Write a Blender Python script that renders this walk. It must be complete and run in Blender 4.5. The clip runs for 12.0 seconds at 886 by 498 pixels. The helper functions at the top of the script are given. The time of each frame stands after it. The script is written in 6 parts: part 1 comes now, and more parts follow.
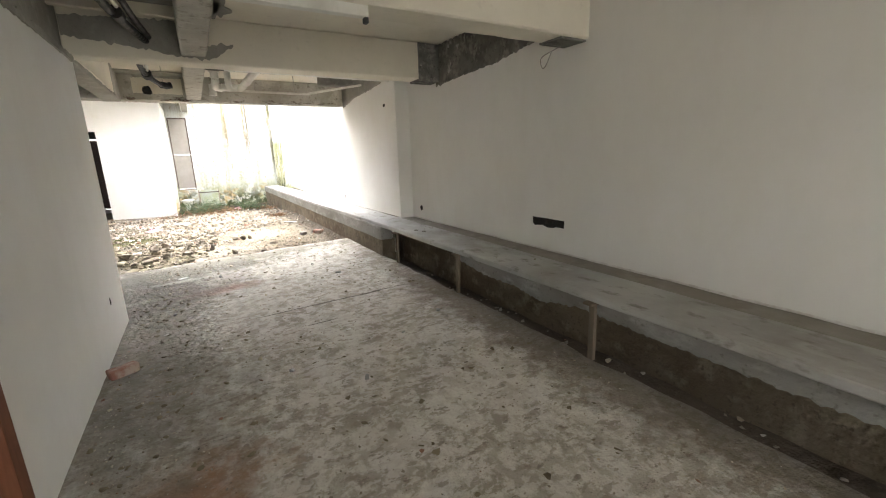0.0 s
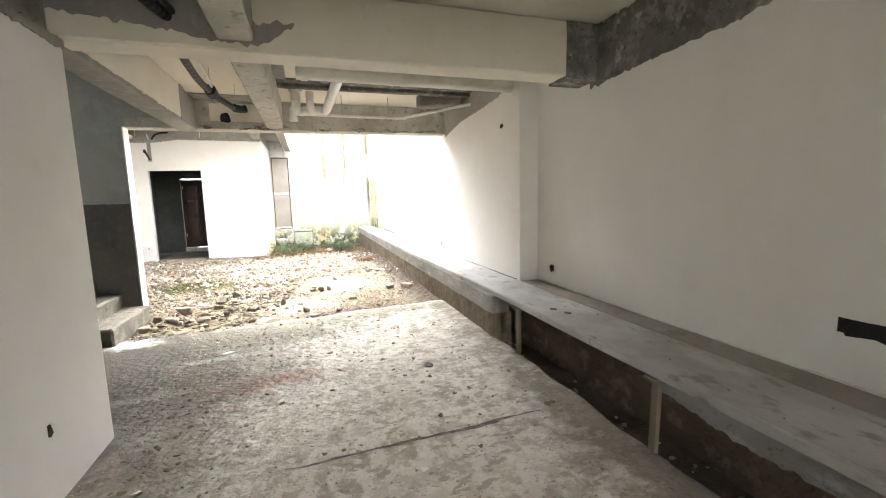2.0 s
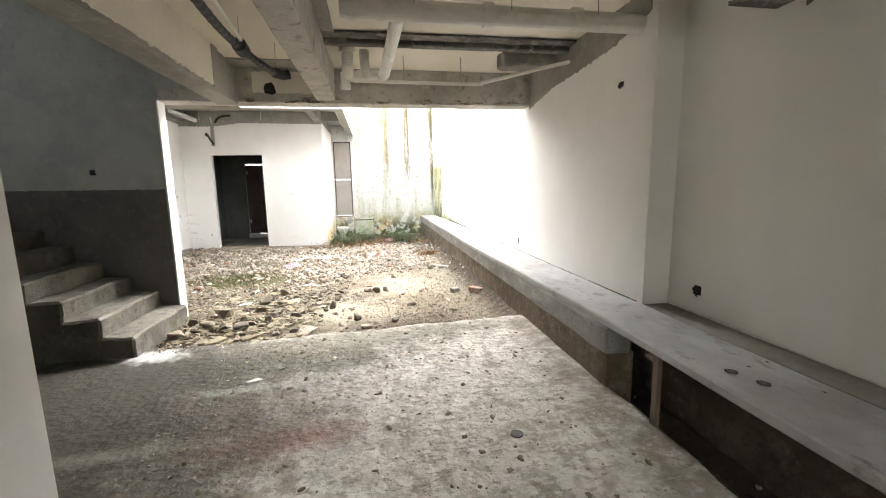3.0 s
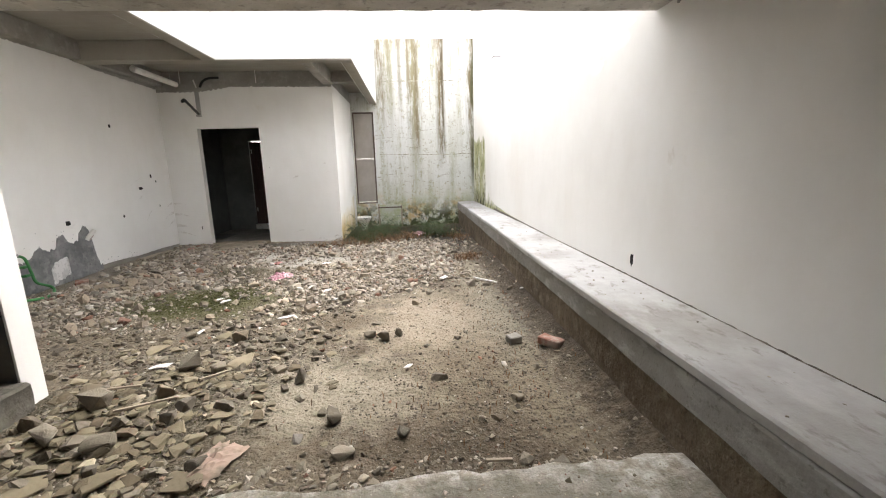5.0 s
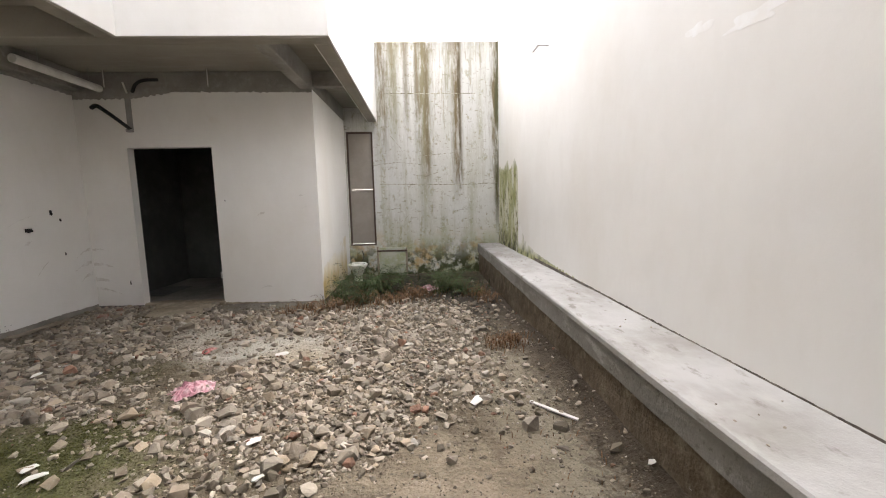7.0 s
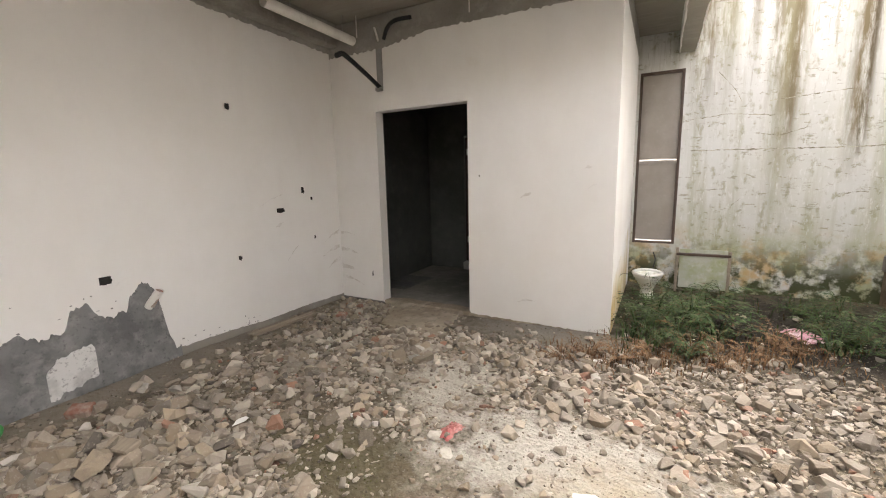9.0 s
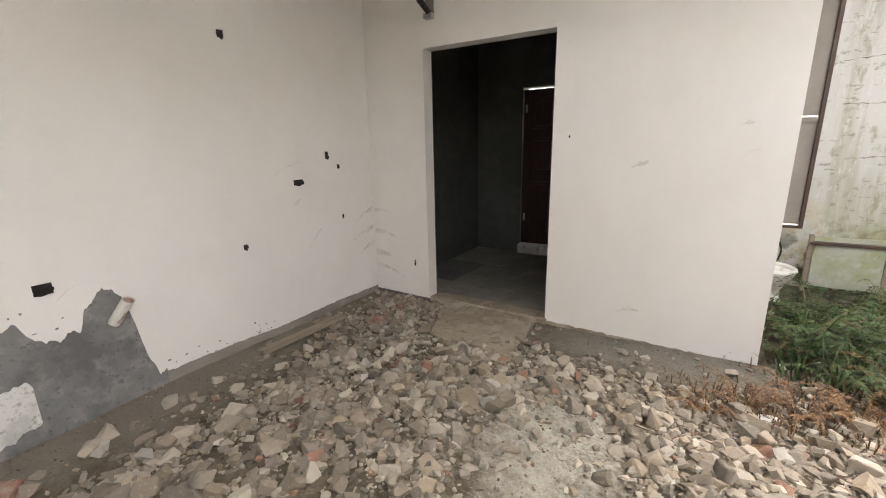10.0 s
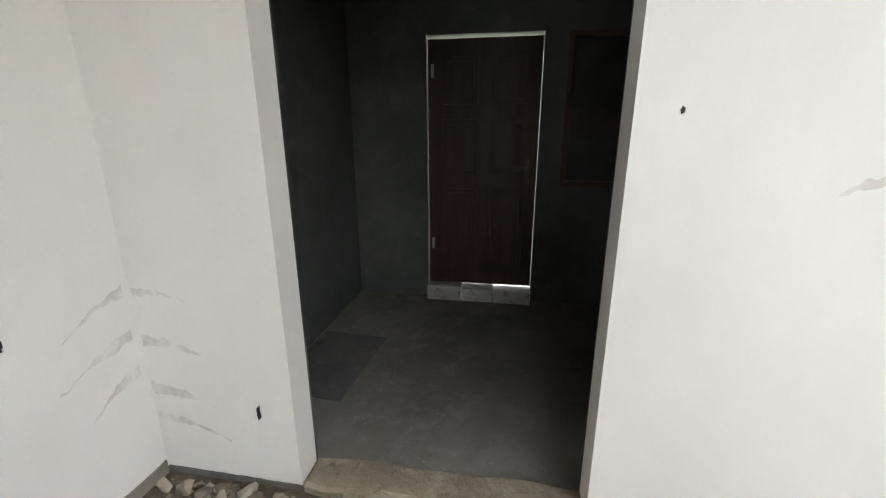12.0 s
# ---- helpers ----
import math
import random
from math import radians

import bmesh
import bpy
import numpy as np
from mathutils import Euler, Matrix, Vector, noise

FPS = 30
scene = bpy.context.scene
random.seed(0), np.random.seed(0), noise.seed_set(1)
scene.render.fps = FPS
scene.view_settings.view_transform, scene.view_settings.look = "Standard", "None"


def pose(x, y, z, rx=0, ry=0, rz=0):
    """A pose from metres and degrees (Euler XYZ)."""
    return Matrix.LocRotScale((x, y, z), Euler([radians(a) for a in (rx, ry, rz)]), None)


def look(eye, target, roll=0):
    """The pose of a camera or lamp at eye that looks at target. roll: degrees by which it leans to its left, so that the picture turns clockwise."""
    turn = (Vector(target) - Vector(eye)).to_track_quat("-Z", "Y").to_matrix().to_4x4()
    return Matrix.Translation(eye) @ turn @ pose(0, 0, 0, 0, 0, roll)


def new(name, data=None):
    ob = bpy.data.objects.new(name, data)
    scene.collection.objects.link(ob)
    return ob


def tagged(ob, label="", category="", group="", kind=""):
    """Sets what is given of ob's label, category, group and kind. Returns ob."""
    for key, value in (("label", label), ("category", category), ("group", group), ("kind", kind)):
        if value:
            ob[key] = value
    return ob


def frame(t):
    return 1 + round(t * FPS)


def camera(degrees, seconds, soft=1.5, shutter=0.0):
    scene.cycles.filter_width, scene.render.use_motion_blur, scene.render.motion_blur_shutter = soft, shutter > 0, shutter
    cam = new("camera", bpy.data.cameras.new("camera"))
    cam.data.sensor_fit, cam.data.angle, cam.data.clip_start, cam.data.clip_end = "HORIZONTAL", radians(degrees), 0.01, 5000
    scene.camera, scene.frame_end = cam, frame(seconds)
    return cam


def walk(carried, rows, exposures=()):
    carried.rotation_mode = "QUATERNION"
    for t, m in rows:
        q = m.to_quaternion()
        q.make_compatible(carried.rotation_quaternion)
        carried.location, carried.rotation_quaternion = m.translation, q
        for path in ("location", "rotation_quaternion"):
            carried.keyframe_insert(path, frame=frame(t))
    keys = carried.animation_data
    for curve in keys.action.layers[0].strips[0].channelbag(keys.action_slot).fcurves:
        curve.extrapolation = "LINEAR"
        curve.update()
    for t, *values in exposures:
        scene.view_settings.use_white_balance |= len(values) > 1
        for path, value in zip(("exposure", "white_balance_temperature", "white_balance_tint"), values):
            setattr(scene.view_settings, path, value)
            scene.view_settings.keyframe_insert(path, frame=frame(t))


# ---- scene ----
cam = camera(94.2, 12.0, 1.1)
PATH = [
    (0, (0.115, -0.195, 1.567), (1.096, 1.487, 1.113), -1.8),
    (0.5, (0.109, 0.165, 1.578), (1.088, 1.884, 1.285), -1.3),
    (1, (0.261, 0.589, 1.541), (1.227, 2.323, 1.297), -1.5),
    (1.5, (0.429, 1.067, 1.528), (1.187, 2.902, 1.287), -1.4),
    (2, (0.611, 1.619, 1.531), (1.221, 3.508, 1.28), -1.5),
    (2.5, (0.721, 2.171, 1.469), (1.199, 4.097, 1.216), -0.9),
    (3, (0.746, 2.741, 1.532), (1.066, 4.691, 1.229), -1.0),
    (3.2, (0.835, 3.006, 1.528), (1.121, 4.959, 1.208), -1.6),
    (4.8, (1.026, 4.854, 1.504), (1.164, 6.815, 1.134), -1.1),
    (5, (1.029, 5.134, 1.502), (1.163, 7.091, 1.114), -1.5),
    (5.5, (1.121, 5.755, 1.508), (1.295, 7.705, 1.098), -1.4),
    (6, (1.176, 6.385, 1.51), (1.348, 8.341, 1.13), -1.4),
    (6.5, (1.171, 7.025, 1.553), (1.351, 8.994, 1.249), -1.3),
    (6.7, (1.133, 7.244, 1.553), (1.305, 9.219, 1.285), -1.3),
    (8.3, (0.299, 9.073, 1.51), (-0.304, 10.97, 1.313), -1.2),
    (8.5, (0.167, 9.286, 1.507), (-0.528, 11.145, 1.259), -1.3),
    (9, (-0.14, 9.728, 1.552), (-1.057, 11.475, 1.227), -1.3),
    (9.5, (-0.614, 10.083, 1.537), (-1.611, 11.769, 1.132), -1.0),
    (10, (-1.021, 10.56, 1.538), (-2.017, 12.226, 1.058), -1.1),
    (10.5, (-1.392, 11.074, 1.583), (-2.346, 12.751, 1.056), -1.4),
    (11, (-1.755, 11.574, 1.555), (-2.451, 13.37, 1.016), -1.3),
    (11.5, (-2.048, 12.081, 1.569), (-2.613, 13.916, 1.008), -1.1),
    (12, (-2.308, 12.515, 1.542), (-2.621, 14.413, 0.992), -0.1),
]
EXPOSURES = [(0.0, 5.2, 6450, 10), (1.0, 5.5, 6450, 10), (2.5, 5.28, 6450, 10), (3.2, 4.68, 6450, 10), (4.8, 3.85, 6500, 11), (5.5, 3.45, 6600, 12), (6.5, 3.1, 6650, 13),
             (8.5, 3.7, 6950, 15), (9.5, 3.88, 6900, 14), (10.5, 4.1, 6750, 12), (12.0, 4.48, 6250, 8)]
walk(cam, [(t, look(eye, target, roll)) for t, eye, target, roll in PATH], EXPOSURES)

# ---- world, sun, exposure ----
world = bpy.data.worlds.new("overcast_sky")
scene.world = world
world.use_nodes = True
wn, wl = world.node_tree.nodes, world.node_tree.links
wn.clear()
sky = wn.new("ShaderNodeTexSky")
sky.sky_type = "NISHITA"
sky.sun_disc = False
sky.sun_elevation, sky.sun_rotation = radians(45), radians(25)
sky.air_density, sky.dust_density, sky.ozone_density = 1.0, 2.0, 1.0
cloud = wn.new("ShaderNodeHueSaturation")
cloud.inputs["Saturation"].default_value = 0.22
wbg, wout = wn.new("ShaderNodeBackground"), wn.new("ShaderNodeOutputWorld")
wbg.inputs["Strength"].default_value = 0.15
wl.new(sky.outputs[0], cloud.inputs["Color"])
wl.new(cloud.outputs[0], wbg.inputs["Color"])
wl.new(wbg.outputs[0], wout.inputs["Surface"])
sun_data = bpy.data.lights.new("sun", "SUN")
sun_data.energy, sun_data.angle, sun_data.color = 0.62, radians(75), (1.0, 0.97, 0.92)
sun = new("sun", sun_data)
sun.matrix_world = look((0, 0, 30), (-4.75, -10.2, 18.75))

# added fill light in an unseen front opening, to brighten the hall
front = bpy.data.lights.new("front_fill", "AREA")
front.shape, front.size, front.size_y, front.energy, front.color = "RECTANGLE", 0.9, 2.0, 1.7, (1.0, 0.95, 0.89)
front_light = new("front_fill", front)
front_light.matrix_world = look((0.875, -4.9, 1.12), (1.6, 2.0, 1.0))


# ---- materials ----
def ramp_mix(nt, fac, a, b):
    mix = nt.nodes.new("ShaderNodeMix")
    mix.data_type = "RGBA"
    nt.links.new(fac, mix.inputs["Factor"])
    if isinstance(a, tuple):
        mix.inputs["A"].default_value = (*a, 1)
    else:
        nt.links.new(a, mix.inputs["A"])
    if isinstance(b, tuple):
        mix.inputs["B"].default_value = (*b, 1)
    else:
        nt.links.new(b, mix.inputs["B"])
    return mix.outputs["Result"]


def ranged(nt, value, lo, hi, out=1.0):
    node = nt.nodes.new("ShaderNodeMapRange")
    node.inputs["From Min"].default_value, node.inputs["From Max"].default_value = lo, hi
    node.inputs["To Max"].default_value = out
    nt.links.new(value, node.inputs["Value"])
    return node.outputs["Result"]


def times(nt, a, b):
    node = nt.nodes.new("ShaderNodeMath")
    node.operation = "MULTIPLY"
    nt.links.new(a, node.inputs[0])
    nt.links.new(b, node.inputs[1])
    return node.outputs[0]


def material(name, base, layers=(), rough=0.9, bump=(), random=(), metal=0.0, gloss=0.3, spread=(0.8, 1.15), bands=(), spots=()):
    """layers: (scale, colour, low, high, amount, stretch, (axis, from, to) or None). bump: (scale, strength, distance).
    random: colours picked piece by piece. spread: how much lighter or darker the pieces are."""
    m = bpy.data.materials.new(name)
    m.use_nodes = True
    nt = m.node_tree
    bsdf = nt.nodes["Principled BSDF"]
    bsdf.inputs["Roughness"].default_value, bsdf.inputs["Metallic"].default_value = rough, metal
    bsdf.inputs["Specular IOR Level"].default_value = gloss
    tex = nt.nodes.new("ShaderNodeTexCoord")
    place = tex.outputs["Object"]
    colour = base
    if random:
        info = nt.nodes.new("ShaderNodeObjectInfo")
        island = nt.nodes.new("ShaderNodeNewGeometry")
        add = nt.nodes.new("ShaderNodeMath")
        add.operation = "ADD"
        nt.links.new(info.outputs["Random"], add.inputs[0])
        nt.links.new(island.outputs["Random Per Island"], add.inputs[1])
        wrap = nt.nodes.new("ShaderNodeMath")
        wrap.operation = "FRACT"
        nt.links.new(add.outputs[0], wrap.inputs[0])
        ramp = nt.nodes.new("ShaderNodeValToRGB")
        ramp.color_ramp.interpolation = "CONSTANT"
        for i, (at, c) in enumerate(random):
            e = ramp.color_ramp.elements[i] if i < 2 else ramp.color_ramp.elements.new(at)
            e.position, e.color = at, (*c, 1)
        nt.links.new(wrap.outputs[0], ramp.inputs["Fac"])
        many = nt.nodes.new("ShaderNodeMath")
        many.operation = "MULTIPLY"
        many.inputs[1].default_value = 37.7
        nt.links.new(wrap.outputs[0], many.inputs[0])
        again = nt.nodes.new("ShaderNodeMath")
        again.operation = "FRACT"
        nt.links.new(many.outputs[0], again.inputs[0])
        val = nt.nodes.new("ShaderNodeMapRange")
        val.inputs["To Min"].default_value, val.inputs["To Max"].default_value = spread
        nt.links.new(again.outputs[0], val.inputs["Value"])
        shade = nt.nodes.new("ShaderNodeHueSaturation")
        nt.links.new(ramp.outputs["Color"], shade.inputs["Color"])
        nt.links.new(val.outputs["Result"], shade.inputs["Value"])
        colour = shade.outputs["Color"]
    sep = None
    for i, (scale, c, low, high, amount, stretch, zone) in enumerate(layers):
        mapping = nt.nodes.new("ShaderNodeMapping")
        mapping.inputs["Scale"].default_value = stretch or (1, 1, 1)
        mapping.inputs["Location"].default_value = (3.7 * i, 1.9 * i, 5.3 * i)
        nt.links.new(place, mapping.inputs["Vector"])
        n = nt.nodes.new("ShaderNodeTexNoise")
        n.inputs["Scale"].default_value, n.inputs["Detail"].default_value = scale, 6.0
        n.inputs["Roughness"].default_value = 0.62
        nt.links.new(mapping.outputs[0], n.inputs["Vector"])
        fac = ranged(nt, n.outputs["Fac"], low, high, amount)
        if zone:
            if sep is None:
                sep = nt.nodes.new("ShaderNodeSeparateXYZ")
                nt.links.new(place, sep.inputs[0])
            fac = times(nt, fac, ranged(nt, sep.outputs[zone[0]], zone[1], zone[2]))
        colour = ramp_mix(nt, fac, colour, c)
    for i, (cx, cy, rx, ry, amount, c) in enumerate(spots):
        mp = nt.nodes.new("ShaderNodeMapping")
        mp.inputs["Location"].default_value, mp.inputs["Scale"].default_value = (-cx / rx, -cy / ry, 0), (1 / rx, 1 / ry, 0)
        nt.links.new(place, mp.inputs["Vector"])
        ln = nt.nodes.new("ShaderNodeVectorMath")
        ln.operation = "LENGTH"
        nt.links.new(mp.outputs[0], ln.inputs[0])
        wn2 = nt.nodes.new("ShaderNodeTexNoise")
        wn2.inputs["Scale"].default_value, wn2.inputs["Detail"].default_value, wn2.inputs["Roughness"].default_value = 3.0 + i * 0.37, 9.0, 0.72
        nt.links.new(place, wn2.inputs["Vector"])
        sum_ = nt.nodes.new("ShaderNodeMath")
        sum_.operation = "MULTIPLY_ADD"
        sum_.inputs[1].default_value = 2.6
        nt.links.new(wn2.outputs["Fac"], sum_.inputs[0])
        nt.links.new(ln.outputs["Value"], sum_.inputs[2])
        colour = ramp_mix(nt, ranged(nt, sum_.outputs[0], 2.55, 1.75, amount), colour, c)
    if bands:
        sep = nt.nodes.new("ShaderNodeSeparateXYZ")
        nt.links.new(place, sep.inputs[0])
        wob = nt.nodes.new("ShaderNodeTexNoise")
        wob.inputs["Scale"].default_value, wob.inputs["Detail"].default_value = 5.0, 8.0
        wob.inputs["Roughness"].default_value = 0.7
        tall = nt.nodes.new("ShaderNodeMapping")
        tall.inputs["Scale"].default_value = (2.2, 1.0, 0.3)
        nt.links.new(place, tall.inputs["Vector"])
        nt.links.new(tall.outputs[0], wob.inputs["Vector"])
    for centre, width, amount, z0, z1, c in bands:
        sh = nt.nodes.new("ShaderNodeMath")
        sh.operation = "MULTIPLY_ADD"
        sh.inputs[1].default_value, sh.inputs[2].default_value = 0.16, -centre - 0.08
        nt.links.new(wob.outputs["Fac"], sh.inputs[0])
        ad = nt.nodes.new("ShaderNodeMath")
        ad.operation = "ADD"
        nt.links.new(sh.outputs[0], ad.inputs[0])
        nt.links.new(sep.outputs[0], ad.inputs[1])
        ab = nt.nodes.new("ShaderNodeMath")
        ab.operation = "ABSOLUTE"
        nt.links.new(ad.outputs[0], ab.inputs[0])
        near = ranged(nt, ab.outputs[0], width, width * 0.25, amount)
        fade = ranged(nt, sep.outputs[2], z0, z1)
        grit = ranged(nt, wob.outputs["Fac"], 0.32, 0.54)
        colour = ramp_mix(nt, times(nt, times(nt, near, fade), grit), colour, c)
    if isinstance(colour, tuple):
        bsdf.inputs["Base Color"].default_value = (*colour, 1)
    else:
        nt.links.new(colour, bsdf.inputs["Base Color"])
    last = None
    for scale, strength, distance in bump:
        n = nt.nodes.new("ShaderNodeTexNoise")
        n.inputs["Scale"].default_value, n.inputs["Detail"].default_value = scale, 8.0
        nt.links.new(place, n.inputs["Vector"])
        b = nt.nodes.new("ShaderNodeBump")
        b.inputs["Strength"].default_value, b.inputs["Distance"].default_value = strength, distance
        nt.links.new(n.outputs["Fac"], b.inputs["Height"])
        if last:
            nt.links.new(last, b.inputs["Normal"])
        last = b.outputs["Normal"]
    if last:
        nt.links.new(last, bsdf.inputs["Normal"])
    return m


WHITE = (0.78, 0.765, 0.735)
paint = material("white_emulsion", WHITE, [
    (0.9, (0.71, 0.69, 0.655), 0.42, 0.72, 0.7, None, None),
    (5.0, (0.73, 0.71, 0.675), 0.5, 0.75, 0.5, (1, 1, 0.35), None),
    (0.5, (0.69, 0.655, 0.60), 0.52, 0.70, 0.6, (1, 1, 0.5), None),
    (2.6, (0.66, 0.61, 0.53), 0.66, 0.82, 0.5, None, None)],
    0.85, [(9, 0.25, 0.01), (140, 0.15, 0.002)])
cream = material("cream_painted_concrete", (0.77, 0.721, 0.621), [
    (1.3, (0.66, 0.605, 0.506), 0.42, 0.7, 0.7, None, None),
    (14, (0.572, 0.528, 0.451), 0.6, 0.75, 0.5, None, None),
    (4, (0.363, 0.33, 0.286), 0.68, 0.76, 0.6, None, None)], 0.85, [(12, 0.3, 0.012), (90, 0.2, 0.003)])
cement = material("grey_cement_render", (0.30, 0.295, 0.28), [
    (1.1, (0.21, 0.21, 0.20), 0.4, 0.68, 0.8, None, None),
    (6, (0.38, 0.37, 0.345), 0.5, 0.75, 0.6, None, None),
    (22, (0.24, 0.23, 0.22), 0.5, 0.8, 0.6, None, None)], 0.92, [(18, 0.35, 0.012), (120, 0.3, 0.003)])
# grimy concrete, its colour dimmed further to offset the strong stairwell light
stair_concrete = material("grimy_dimmed_stair_concrete", (0.117, 0.105, 0.0842), [
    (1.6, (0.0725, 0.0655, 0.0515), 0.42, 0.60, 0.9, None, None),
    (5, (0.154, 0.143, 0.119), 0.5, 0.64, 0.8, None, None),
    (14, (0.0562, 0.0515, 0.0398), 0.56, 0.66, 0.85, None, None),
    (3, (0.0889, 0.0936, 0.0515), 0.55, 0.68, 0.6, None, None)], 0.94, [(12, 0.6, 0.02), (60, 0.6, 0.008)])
stair_render = material("stair_wall_render", (0.385, 0.395, 0.36), [
    (1.3, (0.27, 0.275, 0.235), 0.4, 0.68, 0.8, None, None),
    (0.8, (0.42, 0.42, 0.36), 0.5, 0.62, 0.7, (1, 1, 0.6), None),
    (2.5, (0.30, 0.32, 0.33), 0.52, 0.62, 0.6, None, None),
    (40, (0.24, 0.245, 0.22), 0.58, 0.68, 0.5, None, None),
    (7, (0.47, 0.47, 0.45), 0.5, 0.75, 0.5, None, None)], 0.92, [(20, 0.3, 0.01), (130, 0.25, 0.003)])
# darker copy of the grey cement; the room's dimness is in its colour
store_render = material("dimmed_store_render", (0.0978, 0.104, 0.0952), [
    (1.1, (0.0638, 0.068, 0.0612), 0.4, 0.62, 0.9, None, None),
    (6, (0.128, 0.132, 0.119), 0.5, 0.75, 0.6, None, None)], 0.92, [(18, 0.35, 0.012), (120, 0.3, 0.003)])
patch_render = material("patchy_wet_cement", (0.21, 0.21, 0.205), [
    (3.5, (0.13, 0.13, 0.13), 0.42, 0.60, 0.9, None, None),
    (9, (0.28, 0.275, 0.265), 0.5, 0.66, 0.8, None, None),
    (30, (0.11, 0.11, 0.108), 0.57, 0.68, 0.8, None, None)], 0.9, [(25, 0.6, 0.012), (120, 0.4, 0.003)])
dark_render = material("dark_wet_cement", (0.132, 0.124, 0.108), [
    (2.5, (0.088, 0.088, 0.0896), 0.4, 0.65, 0.9, None, None),
    (14, (0.176, 0.176, 0.172), 0.52, 0.75, 0.7, None, None)], 0.9, [(25, 0.4, 0.01), (120, 0.3, 0.003)])
dirty_cream = material("dirty_painted_concrete", (0.50, 0.475, 0.42), [
    (1.4, (0.36, 0.335, 0.29), 0.42, 0.62, 0.85, None, None),
    (5, (0.60, 0.575, 0.52), 0.52, 0.66, 0.7, None, None),
    (9, (0.24, 0.22, 0.19), 0.56, 0.66, 0.8, None, None),
    (34, (0.22, 0.205, 0.18), 0.6, 0.7, 0.7, None, None)], 0.92, [(14, 0.5, 0.015), (80, 0.4, 0.005)])
rough_concrete = material("rough_bare_concrete", (0.335, 0.32, 0.285), [
    (1.6, (0.235, 0.22, 0.195), 0.4, 0.66, 0.9, None, None),
    (9, (0.42, 0.40, 0.36), 0.52, 0.75, 0.7, None, None),
    (35, (0.19, 0.18, 0.165), 0.58, 0.75, 0.7, None, None)], 0.95, [(16, 0.6, 0.02), (70, 0.45, 0.006)])
scraped = material("scraped_dark_render", (0.19, 0.182, 0.165), [
    (3.0, (0.11, 0.105, 0.095), 0.44, 0.58, 0.9, None, None),
    (8, (0.30, 0.285, 0.255), 0.52, 0.62, 0.8, None, None),
    (6, (0.50, 0.48, 0.43), 0.62, 0.68, 0.8, None, None),
    (30, (0.09, 0.085, 0.075), 0.58, 0.66, 0.8, None, None)], 0.95, [(14, 0.8, 0.03), (60, 0.6, 0.01)])
soffit_concrete = material("formwork_concrete", (0.34, 0.315, 0.265), [
    (0.7, (0.25, 0.23, 0.195), 0.4, 0.66, 0.8, None, None),
    (5, (0.40, 0.375, 0.325), 0.5, 0.75, 0.6, (0.3, 2, 1), None),
    (40, (0.22, 0.205, 0.18), 0.58, 0.75, 0.5, None, None)], 0.92, [(8, 0.3, 0.015), (80, 0.3, 0.004)])
floor_concrete = material("dusty_concrete_floor", (0.414, 0.375, 0.319), [
    (0.75, (0.325, 0.291, 0.246), 0.42, 0.66, 0.8, None, None),
    (1.9, (0.538, 0.504, 0.448), 0.46, 0.62, 0.8, None, None),
    (4.5, (0.291, 0.258, 0.207), 0.50, 0.58, 0.8, (1, 0.7, 1), None),
    (9, (0.627, 0.599, 0.549), 0.48, 0.56, 0.6, (1.2, 0.8, 1), None),
    (17, (0.594, 0.566, 0.515), 0.52, 0.57, 0.6, (0.8, 1.2, 1), None),
    (13, (0.269, 0.23, 0.179), 0.57, 0.61, 0.7, (0.7, 1.3, 1), None),
    (21, (0.202, 0.174, 0.14), 0.62, 0.66, 0.75, (0.7, 1, 1), None)], 0.9, [(7, 0.5, 0.03), (22, 0.8, 0.02), (120, 0.7, 0.005)],
    # dirt spots; by the stair, slab edge and bench their colour also holds shade
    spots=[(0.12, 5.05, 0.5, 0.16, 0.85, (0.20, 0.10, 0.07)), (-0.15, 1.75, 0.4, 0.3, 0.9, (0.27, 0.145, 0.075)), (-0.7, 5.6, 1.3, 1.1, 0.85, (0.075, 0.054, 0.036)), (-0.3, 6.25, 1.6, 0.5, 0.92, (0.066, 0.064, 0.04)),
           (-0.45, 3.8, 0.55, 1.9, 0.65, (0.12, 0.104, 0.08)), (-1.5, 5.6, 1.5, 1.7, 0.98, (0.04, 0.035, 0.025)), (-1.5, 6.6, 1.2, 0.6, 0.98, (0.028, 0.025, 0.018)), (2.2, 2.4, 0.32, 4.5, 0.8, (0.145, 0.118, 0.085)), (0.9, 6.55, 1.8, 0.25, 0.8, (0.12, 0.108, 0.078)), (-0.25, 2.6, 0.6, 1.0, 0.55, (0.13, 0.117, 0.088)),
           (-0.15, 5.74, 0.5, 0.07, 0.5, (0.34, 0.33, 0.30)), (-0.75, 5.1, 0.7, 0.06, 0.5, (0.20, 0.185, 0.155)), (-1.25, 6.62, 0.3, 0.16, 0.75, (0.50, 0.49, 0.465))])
screed = material("smooth_grey_screed", (0.33, 0.32, 0.295), [
    (0.9, (0.25, 0.24, 0.22), 0.42, 0.66, 0.8, None, None),
    (4, (0.39, 0.38, 0.35), 0.5, 0.72, 0.6, None, None),
    (30, (0.24, 0.23, 0.21), 0.58, 0.72, 0.5, None, None)], 0.85, [(10, 0.3, 0.012), (90, 0.4, 0.004)])
